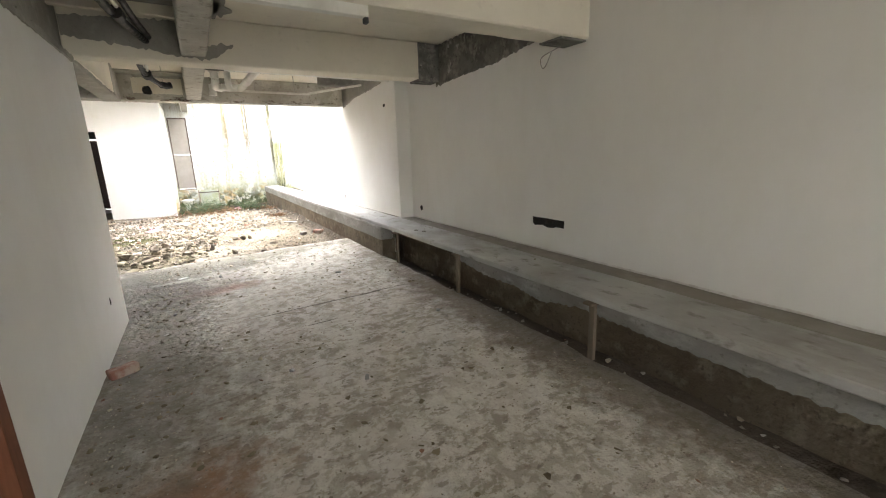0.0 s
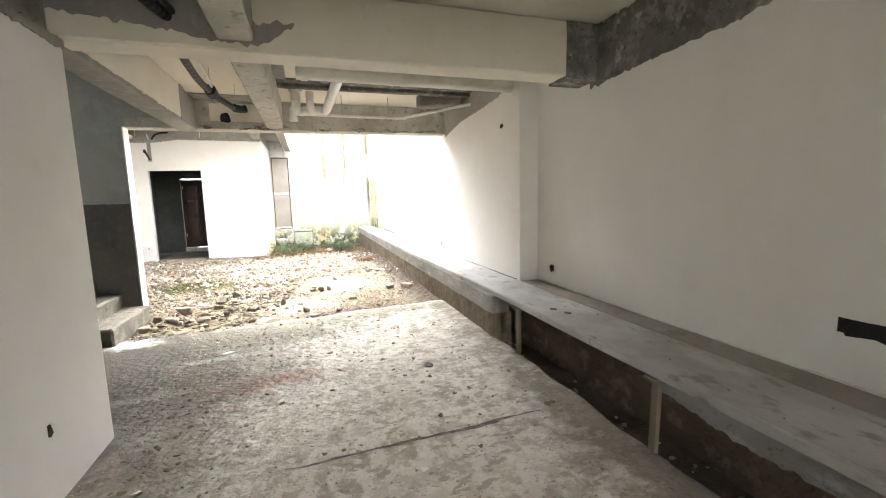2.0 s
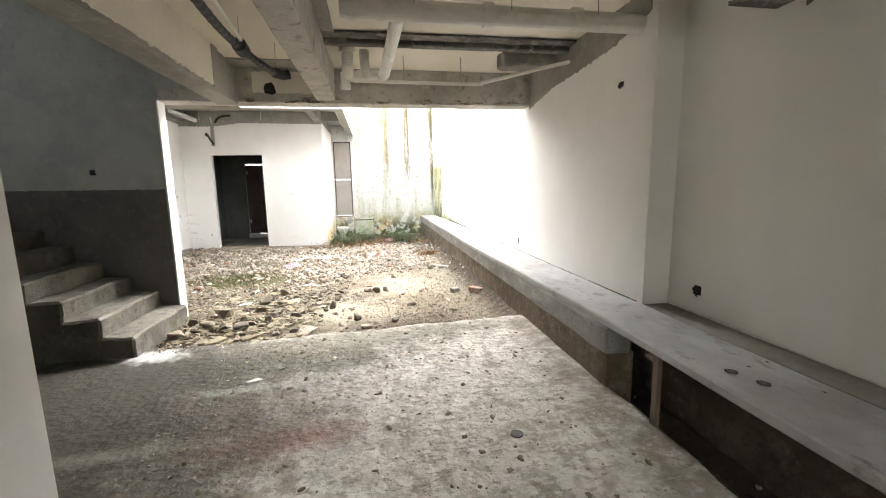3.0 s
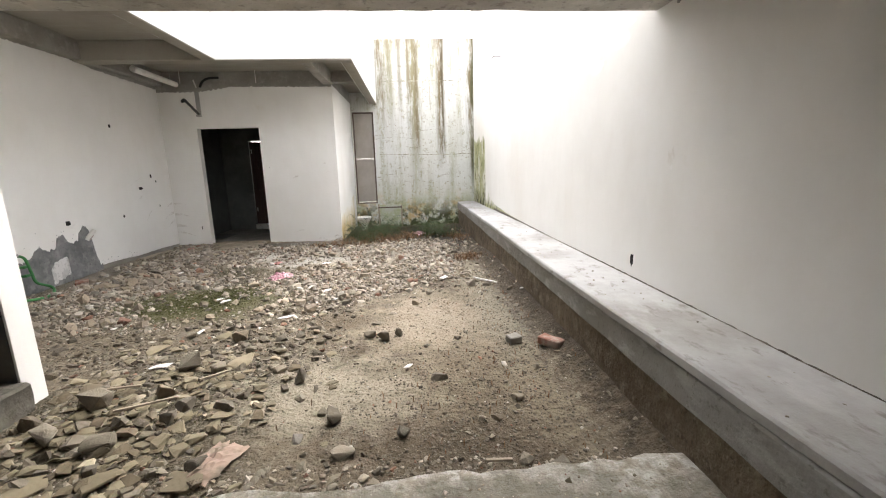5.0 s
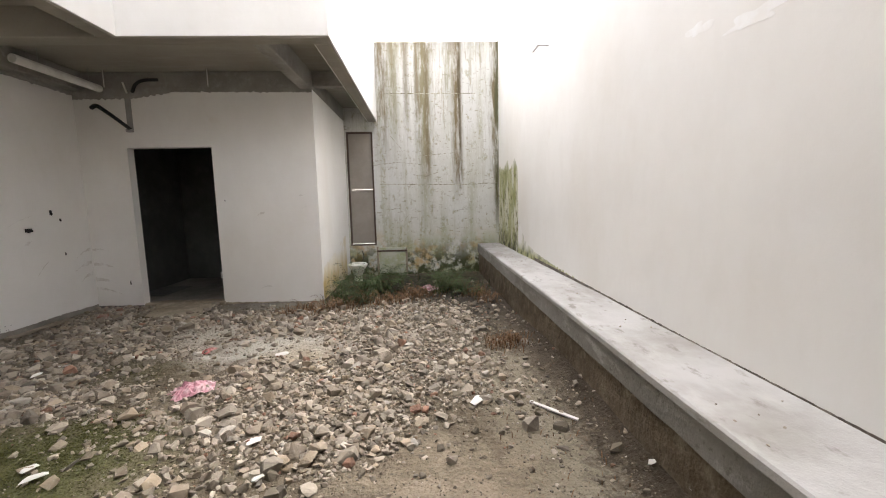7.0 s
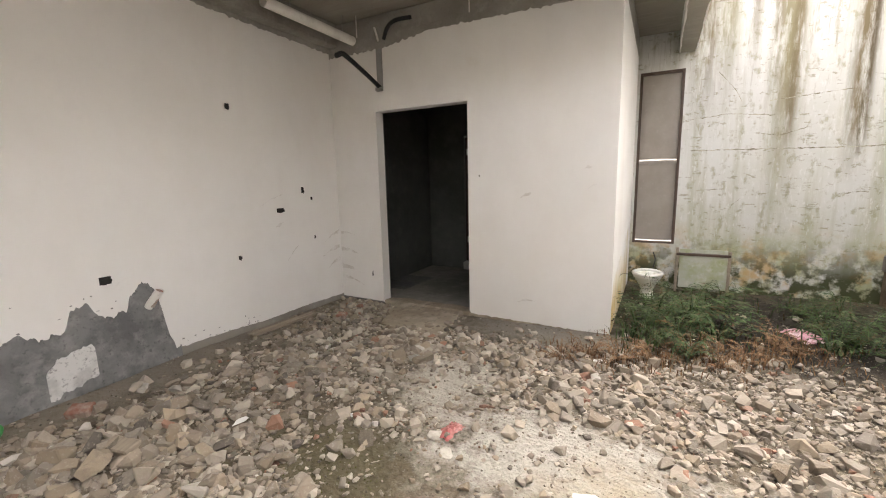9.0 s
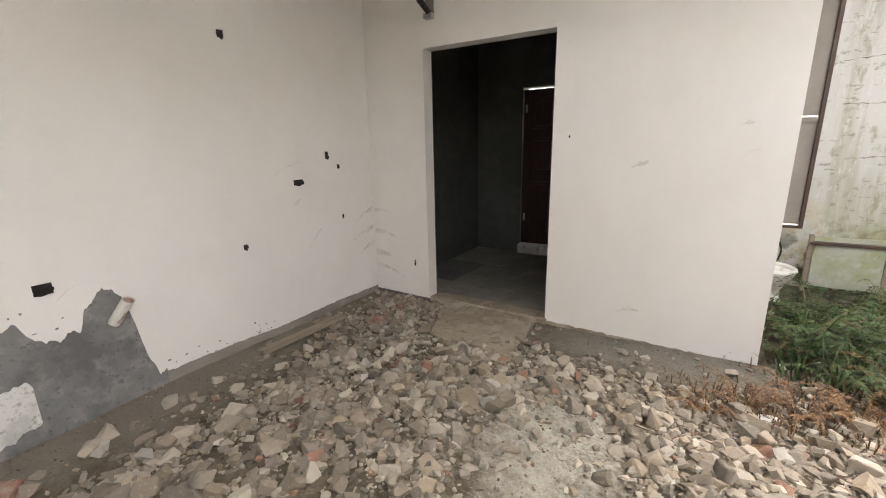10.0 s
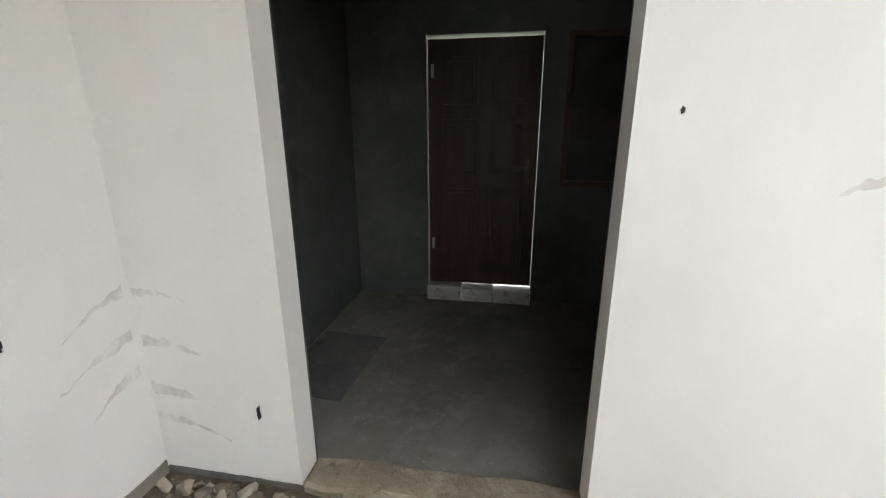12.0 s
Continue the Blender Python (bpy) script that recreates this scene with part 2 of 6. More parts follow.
# floor screed darkened too, with the dim room's shade in the colour
store_screed = material("dimmed_store_screed", (0.20, 0.19, 0.16), [
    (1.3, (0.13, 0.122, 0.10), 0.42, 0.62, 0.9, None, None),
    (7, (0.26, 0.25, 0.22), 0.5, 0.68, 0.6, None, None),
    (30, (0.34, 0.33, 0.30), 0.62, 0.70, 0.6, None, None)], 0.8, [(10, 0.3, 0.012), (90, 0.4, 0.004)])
apron_mat = material("dirty_cement_apron", (0.315, 0.267, 0.2), [
    (2.2, (0.221, 0.179, 0.128), 0.42, 0.62, 0.9, None, None),
    (6, (0.399, 0.344, 0.268), 0.5, 0.64, 0.8, None, None),
    (16, (0.179, 0.144, 0.102), 0.56, 0.66, 0.8, None, None)], 0.95, [(9, 0.7, 0.03), (40, 0.7, 0.012), (130, 0.5, 0.004)])
bench_concrete = material("bench_concrete", (0.423, 0.414, 0.4), [
    (1.2, (0.243, 0.225, 0.2), 0.42, 0.68, 0.8, None, None),
    (6, (0.486, 0.477, 0.46), 0.52, 0.74, 0.7, (1, 0.4, 1), None),
    (11, (0.198, 0.18, 0.155), 0.57, 0.68, 0.75, (1, 0.5, 1), None),
    (3, (0.216, 0.234, 0.109), 0.45, 0.7, 0.9, None, (1, 13.2, 15.8))], 0.9, [(10, 0.4, 0.015), (90, 0.4, 0.004)])
bench_side = material("bench_side_concrete", (0.27, 0.25, 0.215), [
    (1.5, (0.18, 0.165, 0.14), 0.42, 0.66, 0.8, None, None),
    (8, (0.35, 0.33, 0.29), 0.54, 0.75, 0.6, None, None)], 0.93, [(10, 0.5, 0.02), (70, 0.5, 0.006)])
soil = material("damp_soil", (0.105, 0.085, 0.063), [
    (3, (0.08, 0.062, 0.048), 0.42, 0.66, 0.9, None, None),
    (30, (0.17, 0.145, 0.112), 0.56, 0.75, 0.7, None, None)], 0.97, [(12, 0.8, 0.05), (60, 0.7, 0.015)])
# base tones lowered to deepen the shaded gaps between stones
earth = material("sandy_rubble_ground", (0.135, 0.109, 0.0734), [
    (0.8, (0.0972, 0.077, 0.0516), 0.42, 0.64, 0.9, None, None),
    (2.4, (0.181, 0.152, 0.109), 0.5, 0.68, 0.8, None, None),
    (9, (0.0936, 0.0756, 0.0516), 0.52, 0.7, 0.85, None, None)], 0.96, [(9, 0.7, 0.04), (40, 1.0, 0.022), (130, 0.8, 0.007)],
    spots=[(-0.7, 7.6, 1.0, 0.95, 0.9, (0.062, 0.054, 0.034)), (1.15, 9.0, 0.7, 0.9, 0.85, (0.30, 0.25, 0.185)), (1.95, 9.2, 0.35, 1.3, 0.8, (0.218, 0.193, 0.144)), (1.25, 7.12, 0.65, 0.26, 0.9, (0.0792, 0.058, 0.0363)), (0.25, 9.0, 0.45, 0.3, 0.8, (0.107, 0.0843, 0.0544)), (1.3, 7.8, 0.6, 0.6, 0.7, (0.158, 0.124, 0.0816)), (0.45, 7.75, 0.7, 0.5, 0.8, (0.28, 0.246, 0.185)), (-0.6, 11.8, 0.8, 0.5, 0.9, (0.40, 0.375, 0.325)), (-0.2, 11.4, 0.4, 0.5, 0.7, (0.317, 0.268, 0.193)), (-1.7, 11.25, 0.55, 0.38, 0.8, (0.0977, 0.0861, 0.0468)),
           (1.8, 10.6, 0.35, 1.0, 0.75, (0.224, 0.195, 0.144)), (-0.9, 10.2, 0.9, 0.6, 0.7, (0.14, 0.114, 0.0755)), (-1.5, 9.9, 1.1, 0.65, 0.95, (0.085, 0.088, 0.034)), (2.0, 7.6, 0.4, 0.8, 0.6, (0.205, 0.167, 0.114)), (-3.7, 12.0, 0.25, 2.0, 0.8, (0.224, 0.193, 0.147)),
           # first three: damp soil among ferns and along bench, with shade in the colour
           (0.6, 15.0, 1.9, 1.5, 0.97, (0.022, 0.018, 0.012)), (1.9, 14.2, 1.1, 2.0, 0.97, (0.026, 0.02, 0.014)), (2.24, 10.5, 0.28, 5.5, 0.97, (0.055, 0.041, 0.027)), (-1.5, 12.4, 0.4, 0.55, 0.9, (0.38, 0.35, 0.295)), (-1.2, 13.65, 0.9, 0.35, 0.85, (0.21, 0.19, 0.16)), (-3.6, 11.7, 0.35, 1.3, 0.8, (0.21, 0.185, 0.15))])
for tree in (earth.node_tree, floor_concrete.node_tree):
    grain = tree.nodes.new("ShaderNodeTexNoise")
    grain.inputs["Scale"].default_value, grain.inputs["Detail"].default_value, grain.inputs["Roughness"].default_value = 42.0, 8.0, 0.75
    where = tree.nodes.new("ShaderNodeTexCoord")
    tree.links.new(where.outputs["Object"], grain.inputs["Vector"])
    base_in = tree.nodes["Principled BSDF"].inputs["Base Color"]
    before = base_in.links[0].from_socket
    speck = ramp_mix(tree, ranged(tree, grain.outputs["Fac"], 0.58, 0.67, 0.5), before, (0.10, 0.088, 0.072))
    speck = ramp_mix(tree, ranged(tree, grain.outputs["Fac"], 0.39, 0.32, 0.4), speck, (0.56, 0.53, 0.48))
    tree.links.new(speck, base_in)
OLIVE, UMBER = (0.19, 0.165, 0.085), (0.165, 0.13, 0.075)
stained = material("algae_stained_white_wall", (0.554, 0.55, 0.521), [
    (1.0, (0.462, 0.462, 0.395), 0.46, 0.7, 0.6, None, None),
    (2.3, (0.353, 0.34, 0.244), 0.53, 0.66, 0.6, (1.9, 1, 0.14), None),
    (5.5, (0.26, 0.225, 0.14), 0.56, 0.66, 0.6, (3.0, 1, 0.16), (2, 2.4, 3.6)),
    (9.0, (0.21, 0.18, 0.11), 0.59, 0.66, 0.5, (2.4, 1, 0.22), (2, 1.6, 3.4)),
    (7.5, (0.302, 0.281, 0.189), 0.56, 0.66, 0.7, (1.2, 1, 0.7), None),
    (16, (0.252, 0.231, 0.16), 0.60, 0.66, 0.7, (0.6, 1, 1.4), None),
    (24, (0.605, 0.601, 0.58), 0.58, 0.64, 0.7, (1.6, 1, 0.5), None),
    (2.8, (0.302, 0.311, 0.143), 0.40, 0.60, 0.75, None, (2, 1.2, 0.35)),
    (3.6, (0.462, 0.302, 0.126), 0.5, 0.62, 0.8, None, (2, 0.95, 0.4)),
    (5.5, (0.0504, 0.0554, 0.021), 0.43, 0.54, 0.97, None, (2, 0.72, 0.25))], 0.88, [(10, 0.4, 0.012), (90, 0.4, 0.003)],
    bands=[(0.30, 0.216, 0.9, 2.0, 3.4, UMBER), (0.55, 0.135, 0.8, 2.2, 3.6, OLIVE), (0.80, 0.081, 0.7, 2.6, 3.6, UMBER), (1.15, 0.23, 0.9, 0.6, 2.9, OLIVE), (1.22, 0.0675, 0.9, 1.8, 2.3, UMBER), (1.02, 0.0675, 0.7, 2.2, 3.4, UMBER),
           (1.83, 0.135, 1.0, 1.4, 2.2, UMBER), (1.88, 0.054, 1.0, 1.7, 1.95, (0.0924, 0.0714, 0.042)), (1.64, 0.135, 0.65, 2.9, 3.9, OLIVE), (2.61, 0.135, 1.0, 1.0, 2.5, UMBER), (2.66, 0.0675, 1.0, 0.6, 1.6, (0.084, 0.0798, 0.0378)), (1.3, 2.5, 0.5, 4.25, 4.65, UMBER)])
crack_mat = material("crack_grime", (0.17, 0.15, 0.10), [(9, (0.46, 0.44, 0.36), 0.46, 0.62, 0.9, None, None)], 0.95)
green_stain = material("green_algae_film", (0.40, 0.39, 0.22), [
    (2.6, (0.24, 0.25, 0.10), 0.44, 0.58, 0.9, (1, 1.2, 0.8), None),
    (2.2, (0.60, 0.59, 0.48), 0.50, 0.58, 0.9, (1, 1.6, 0.35), None),
    (7, (0.12, 0.12, 0.05), 0.55, 0.63, 0.9, (1, 1, 0.9), None),
    (20, (0.16, 0.155, 0.075), 0.58, 0.66, 0.8, None, None),
    (5, WHITE, 0.34, 0.5, 1.0, (1, 2, 0.5), (2, 2.05, 2.3)),
    (6, (0.05, 0.052, 0.025), 0.40, 0.54, 0.95, None, (2, 0.95, 0.66))], 0.9, [(30, 0.4, 0.008)])
rust_stain = material("orange_damp_paint", (0.66, 0.57, 0.39), [
    (3.5, (0.52, 0.38, 0.15), 0.42, 0.62, 0.9, (1, 1, 0.5), None),
    (5, (0.34, 0.36, 0.16), 0.55, 0.7, 0.8, None, None),
    (5, WHITE, 0.25, 0.5, 1.0, (1, 1, 0.5), (2, 0.30, 0.66))], 0.9, [(20, 0.3, 0.006)])
foot_stain = material("algae_wall_foot", (0.40, 0.40, 0.22), [
    (6, (0.10, 0.11, 0.05), 0.46, 0.62, 0.9, None, None),
    (5, WHITE, 0.25, 0.5, 1.0, (1, 1, 0.5), (2, 0.66, 0.80))], 0.9, [(20, 0.3, 0.006)])
timber = material("raw_timber", (0.17, 0.135, 0.10), [
    (6, (0.21, 0.16, 0.11), 0.42, 0.68, 0.8, (6, 6, 0.6), None)], 0.8, [(40, 0.3, 0.003)])
plank_wood = material("weathered_plank", (0.30, 0.25, 0.19), [
    (5, (0.19, 0.155, 0.115), 0.42, 0.68, 0.8, (8, 0.6, 6), None)], 0.85, [(40, 0.4, 0.004)])
brown_timber = material("brown_stained_timber", (0.20, 0.075, 0.035), [
    (5, (0.11, 0.04, 0.02), 0.42, 0.68, 0.8, (5, 5, 0.5), None)], 0.55, [(40, 0.2, 0.002)])
door_wood = material("dark_red_door_wood", (0.05, 0.025, 0.018), [
    (5, (0.028, 0.014, 0.01), 0.42, 0.68, 0.8, (6, 6, 0.5), None),
    (16, (0.4, 0.32, 0.28), 0.70, 0.78, 0.5, None, None)], 0.5, [(50, 0.2, 0.002)])
pvc = material("grey_white_pvc", (0.766, 0.748, 0.696), [
    (5, (0.58, 0.557, 0.499), 0.48, 0.7, 0.7, None, None),
    (30, (0.464, 0.441, 0.394), 0.6, 0.75, 0.5, None, None)], 0.5, [(30, 0.1, 0.002)])
black_plastic = material("black_corrugated_plastic", (0.018, 0.018, 0.018), [
    (12, (0.035, 0.035, 0.034), 0.5, 0.7, 0.7, None, None)], 0.5)
steel = material("dull_steel", (0.40, 0.39, 0.37), [(12, (0.25, 0.22, 0.19), 0.5, 0.7, 0.7, None, None)], 0.45, metal=0.8)
# near-black colour standing for the shade inside holes
hole_shade = material("hole_shade_black", (0.022, 0.02, 0.018), [(20, (0.05, 0.045, 0.04), 0.5, 0.7, 0.8, None, None)], 0.95)
taupe = material("dusty_frosted_panel", (0.31, 0.275, 0.24), [
    (2.5, (0.25, 0.22, 0.19), 0.42, 0.68, 0.8, None, None),
    (18, (0.40, 0.36, 0.32), 0.58, 0.76, 0.5, None, None)], 0.5, [(60, 0.1, 0.002)])
frame_brown = material("dark_brown_frame", (0.075, 0.05, 0.037), [(10, (0.13, 0.09, 0.07), 0.5, 0.7, 0.7, None, None)], 0.5)
black_glass = material("grimy_dark_pane", (0.05, 0.05, 0.048), [(3, (0.10, 0.10, 0.095), 0.45, 0.7, 0.8, None, None)], 0.3)
porcelain = material("dirty_white_porcelain", (0.72, 0.71, 0.66), [
    (9, (0.45, 0.42, 0.30), 0.52, 0.68, 0.7, None, None)], 0.25, gloss=0.5)
mossy_board = material("mossy_board", (0.42, 0.43, 0.36), [
    (3, (0.30, 0.33, 0.16), 0.42, 0.62, 0.9, None, None),
    (11, (0.52, 0.52, 0.46), 0.52, 0.7, 0.7, None, None)], 0.9, [(30, 0.3, 0.004)])
damp_stone = material("damp_broken_masonry", (0.199, 0.188, 0.173), [
    (7, (0.0994, 0.0845, 0.0605), 0.48, 0.72, 0.6, None, None),
    (55, (0.239, 0.213, 0.173), 0.56, 0.74, 0.5, None, None)], 0.95, [(30, 0.5, 0.01), (120, 0.5, 0.003)],
    random=[(0.0, (0.133, 0.114, 0.0855)), (0.30, (0.102, 0.0857, 0.0622)), (0.52, (0.163, 0.141, 0.108)), (0.72, (0.126, 0.1, 0.0691)),
            (0.86, (0.113, 0.0966, 0.0748)), (0.955, (0.179, 0.0938, 0.0605)), (0.975, (0.346, 0.316, 0.271))], spread=(0.6, 1.75))
stone_mat = material("broken_masonry", (0.365, 0.351, 0.333), [
    (7, (0.201, 0.171, 0.138), 0.48, 0.72, 0.55, None, None),
    (55, (0.456, 0.416, 0.359), 0.56, 0.74, 0.5, None, None)], 0.95, [(30, 0.5, 0.01), (120, 0.5, 0.003)],
    random=[(0.0, (0.302, 0.261, 0.208)), (0.30, (0.238, 0.198, 0.152)), (0.52, (0.338, 0.298, 0.243)), (0.72, (0.274, 0.224, 0.163)),
            (0.86, (0.182, 0.158, 0.129)), (0.96, (0.238, 0.132, 0.0915)), (0.982, (0.492, 0.456, 0.399))], spread=(0.65, 1.4))
shard_mat = material("broken_plaster_shards", (0.315, 0.282, 0.218), [
    (6, (0.133, 0.11, 0.068), 0.5, 0.72, 0.6, None, None)], 0.93, [(40, 0.4, 0.006)],
    random=[(0.0, (0.169, 0.141, 0.0916)), (0.35, (0.13, 0.105, 0.0664)), (0.65, (0.209, 0.176, 0.118)), (0.96, (0.408, 0.36, 0.259))])
brick_red = material("red_clay_brick", (0.25, 0.12, 0.085), [
    (9, (0.35, 0.285, 0.235), 0.42, 0.58, 0.9, None, None),
    (30, (0.25, 0.10, 0.06), 0.55, 0.72, 0.6, None, None)], 0.93, [(40, 0.5, 0.006)])
white_scrap = material("white_scrap", (0.64, 0.625, 0.59), [(8, (0.6, 0.58, 0.53), 0.5, 0.7, 0.6, None, None)], 0.6)
pink_plastic = material("pink_plastic_film", (0.46, 0.22, 0.26), [(14, (0.58, 0.44, 0.45), 0.45, 0.65, 0.9, None, None)], 0.4)
red_plastic = material("red_plastic_scrap", (0.30, 0.085, 0.075), [(9, (0.40, 0.2, 0.18), 0.45, 0.65, 0.9, None, None)], 0.5)
hose_green = material("green_rubber_hose", (0.035, 0.17, 0.045), [(9, (0.06, 0.22, 0.07), 0.45, 0.65, 0.9, None, None)], 0.45)
leaf_green = material("fern_green", (0.0405, 0.084, 0.0169), rough=0.6, random=[
    (0.0, (0.0216, 0.0447, 0.0112)), (0.3, (0.0378, 0.0707, 0.0169)), (0.55, (0.0594, 0.1, 0.0281)), (0.8, (0.0806, 0.0784, 0.0281)), (0.92, (0.0922, 0.0525, 0.0225))])
leaf_dry = material("dry_brown_fern", (0.204, 0.102, 0.0425), rough=0.85, random=[
    (0.0, (0.17, 0.0892, 0.0425)), (0.4, (0.23, 0.14, 0.0723)), (0.75, (0.119, 0.0723, 0.0382))])
moss_mat = material("moss", (0.10, 0.10, 0.03), rough=0.95, random=[
    (0.0, (0.085, 0.088, 0.026)), (0.4, (0.11, 0.11, 0.036)), (0.75, (0.065, 0.064, 0.026))])
smudge_mat = material("paint_scuffs", (0.60, 0.565, 0.52), [(14, (0.74, 0.725, 0.70), 0.40, 0.62, 1.0, None, None)], 0.88)
tar = material("dark_stain", (0.10, 0.085, 0.07), [(14, (0.24, 0.21, 0.18), 0.45, 0.65, 0.9, None, None)], 0.9)
outside_ground = material("outside_ground", (0.20, 0.19, 0.17), [(0.6, (0.12, 0.14, 0.07), 0.45, 0.6, 0.9, None, None)], 0.95)


# ---- mesh helpers ----
def part(name, bm, mat, parent=None, label="", smooth=False):
    mesh = bpy.data.meshes.new(name)
    if smooth:
        for f in bm.faces:
            f.smooth = True
    bm.to_mesh(mesh)
    bm.free()
    mesh.materials.append(mat)
    ob = new(name, mesh)
    if parent is not None:
        ob.parent = parent
    if label:
        ob["label"] = label
    return ob


def structure(name, bm, mat, label, category="wall"):
    return tagged(part(name, bm, mat), label, category, kind="structure")


def thing(name, x, y, z, label, category, group="", turn=0.0):
    e = new(name)
    e.empty_display_size = 0.1
    e.matrix_basis = pose(x, y, z, 0, 0, turn)
    return tagged(e, label, category, group)


def add_box(bm, x0, y0, z0, x1, y1, z1, m=None):
    vs = [bm.verts.new((x, y, z)) for z in (z0, z1) for x, y in ((x0, y0), (x1, y0), (x1, y1), (x0, y1))]
    for f in ((3, 2, 1, 0), (4, 5, 6, 7), (0, 1, 5, 4), (1, 2, 6, 5), (2, 3, 7, 6), (3, 0, 4, 7)):
        bm.faces.new([vs[i] for i in f])
    if m is not None:
        bmesh.ops.transform(bm, matrix=m, verts=vs)
    return vs


def box(x0, y0, z0, x1, y1, z1, bevel=0.0, m=None):
    bm = bmesh.new()
    add_box(bm, x0, y0, z0, x1, y1, z1, m)
    if bevel:
        bmesh.ops.bevel(bm, geom=bm.edges[:], offset=bevel, segments=2, affect="EDGES", profile=0.6)
    return bm


def worn_box(x0, y0, z0, x1, y1, z1, step=0.12, amount=0.006, bevel=0.012):
    """A cast concrete member: edges knocked off and faces slightly uneven."""
    bm = bmesh.new()
    add_box(bm, x0, y0, z0, x1, y1, z1)
    for axis in range(3):
        lo, hi = (x0, y0, z0)[axis], (x1, y1, z1)[axis]
        n = min(60, int((hi - lo) / step))
        for i in range(1, n):
            co, no = [0, 0, 0], [0, 0, 0]
            co[axis], no[axis] = lo + (hi - lo) * i / n, 1
            bmesh.ops.bisect_plane(bm, geom=bm.verts[:] + bm.edges[:] + bm.faces[:], plane_co=co, plane_no=no)
    bmesh.ops.bevel(bm, geom=[e for e in bm.edges if len(e.link_faces) == 2 and e.calc_face_angle(0) > 1], offset=bevel, segments=1, affect="EDGES")
    for v in bm.verts:
        d = noise.noise_vector(v.co * 5.0) * amount + noise.noise_vector(v.co * 17.0) * amount * 0.6
        v.co += d
    return bm


def sheet(axis, face, back, u0, u1, z0, z1, openings=()):
    """A wall across axis 'x' or 'y', from its seen face to its back, between u0..u1 and z0..z1.
    openings: (u0, u1, z0, z1, depth); depth None goes through."""
    us = sorted({u0, u1, *[o[0] for o in openings], *[o[1] for o in openings]})
    zs = sorted({z0, z1, *[o[2] for o in openings], *[o[3] for o in openings]})
    way = 1 if back > face else -1

    def depth(i, j):
        if not (0 <= i < len(us) - 1 and 0 <= j < len(zs) - 1):
            return "edge"
        u, z = (us[i] + us[i + 1]) / 2, (zs[j] + zs[j + 1]) / 2
        for o in openings:
            if o[0] < u < o[1] and o[2] < z < o[3]:
                return o[4]
        return 0.0

    bm = bmesh.new()

    def quad(points):
        bm.faces.new([bm.verts.new((d, u, z) if axis == "x" else (u, d, z)) for u, z, d in points])

    for i in range(len(us) - 1):
        for j in range(len(zs) - 1):
            d = depth(i, j)
            if d is None:
                continue
            a, b, c, e = us[i], us[i + 1], zs[j], zs[j + 1]
            f = face + way * d
            quad([(a, c, f), (b, c, f), (b, e, f), (a, e, f)])
            quad([(a, c, back), (a, e, back), (b, e, back), (b, c, back)])
            for di, dj, p, q in ((-1, 0, (a, c), (a, e)), (1, 0, (b, c), (b, e)), (0, -1, (a, c), (b, c)), (0, 1, (a, e), (b, e))):
                o = depth(i + di, j + dj)
                far = back if o in ("edge", None) else face + way * o
                if o in ("edge", None) or o > d:
                    quad([(*p, f), (*q, f), (*q, far), (*p, far)])
    bmesh.ops.remove_doubles(bm, verts=bm.verts[:], dist=1e-5)
    bmesh.ops.recalc_face_normals(bm, faces=bm.faces[:])
    return bm


def ragged(axis, face, proud, u0, u1, low, high, step=0.02, jag=0.012, seed=0.0):
    """A thin coat on a wall with uneven lower and upper edges; low and high are functions of u."""
    bm = bmesh.new()
    n = max(2, int((u1 - u0) / step))
    rows = []
    for i in range(n + 1):
        u = u0 + (u1 - u0) * i / n
        a = low(u) + jag * (noise.noise((u * 21, seed, 1.0)) + 0.6 * noise.noise((u * 63, seed, 4.0)))
        b = high(u) + jag * (noise.noise((u * 19, seed, 7.0)) + 0.6 * noise.noise((u * 57, seed, 9.0)))
        b = max(a + 0.002, b)
        inner = face - math.copysign(0.004, proud)
        pts = [(inner, a), (face + proud, a), (face + proud, b), (inner, b)]
        rows.append([bm.verts.new((d, u, z) if axis == "x" else (u, d, z)) for d, z in pts])
    for r, s in zip(rows, rows[1:]):
        for k in range(4):
            bm.faces.new((r[k], s[k], s[(k + 1) % 4], r[(k + 1) % 4]))
    bm.faces.new(rows[0])
    bm.faces.new(rows[-1][::-1])
    bmesh.ops.recalc_face_normals(bm, faces=bm.faces[:])
    return bm


def level(*knots):
    """A function that goes straight from knot to knot (u, value)."""
    us, vs = [k[0] for k in knots], [k[1] for k in knots]
    return lambda u: float(np.interp(u, us, vs))


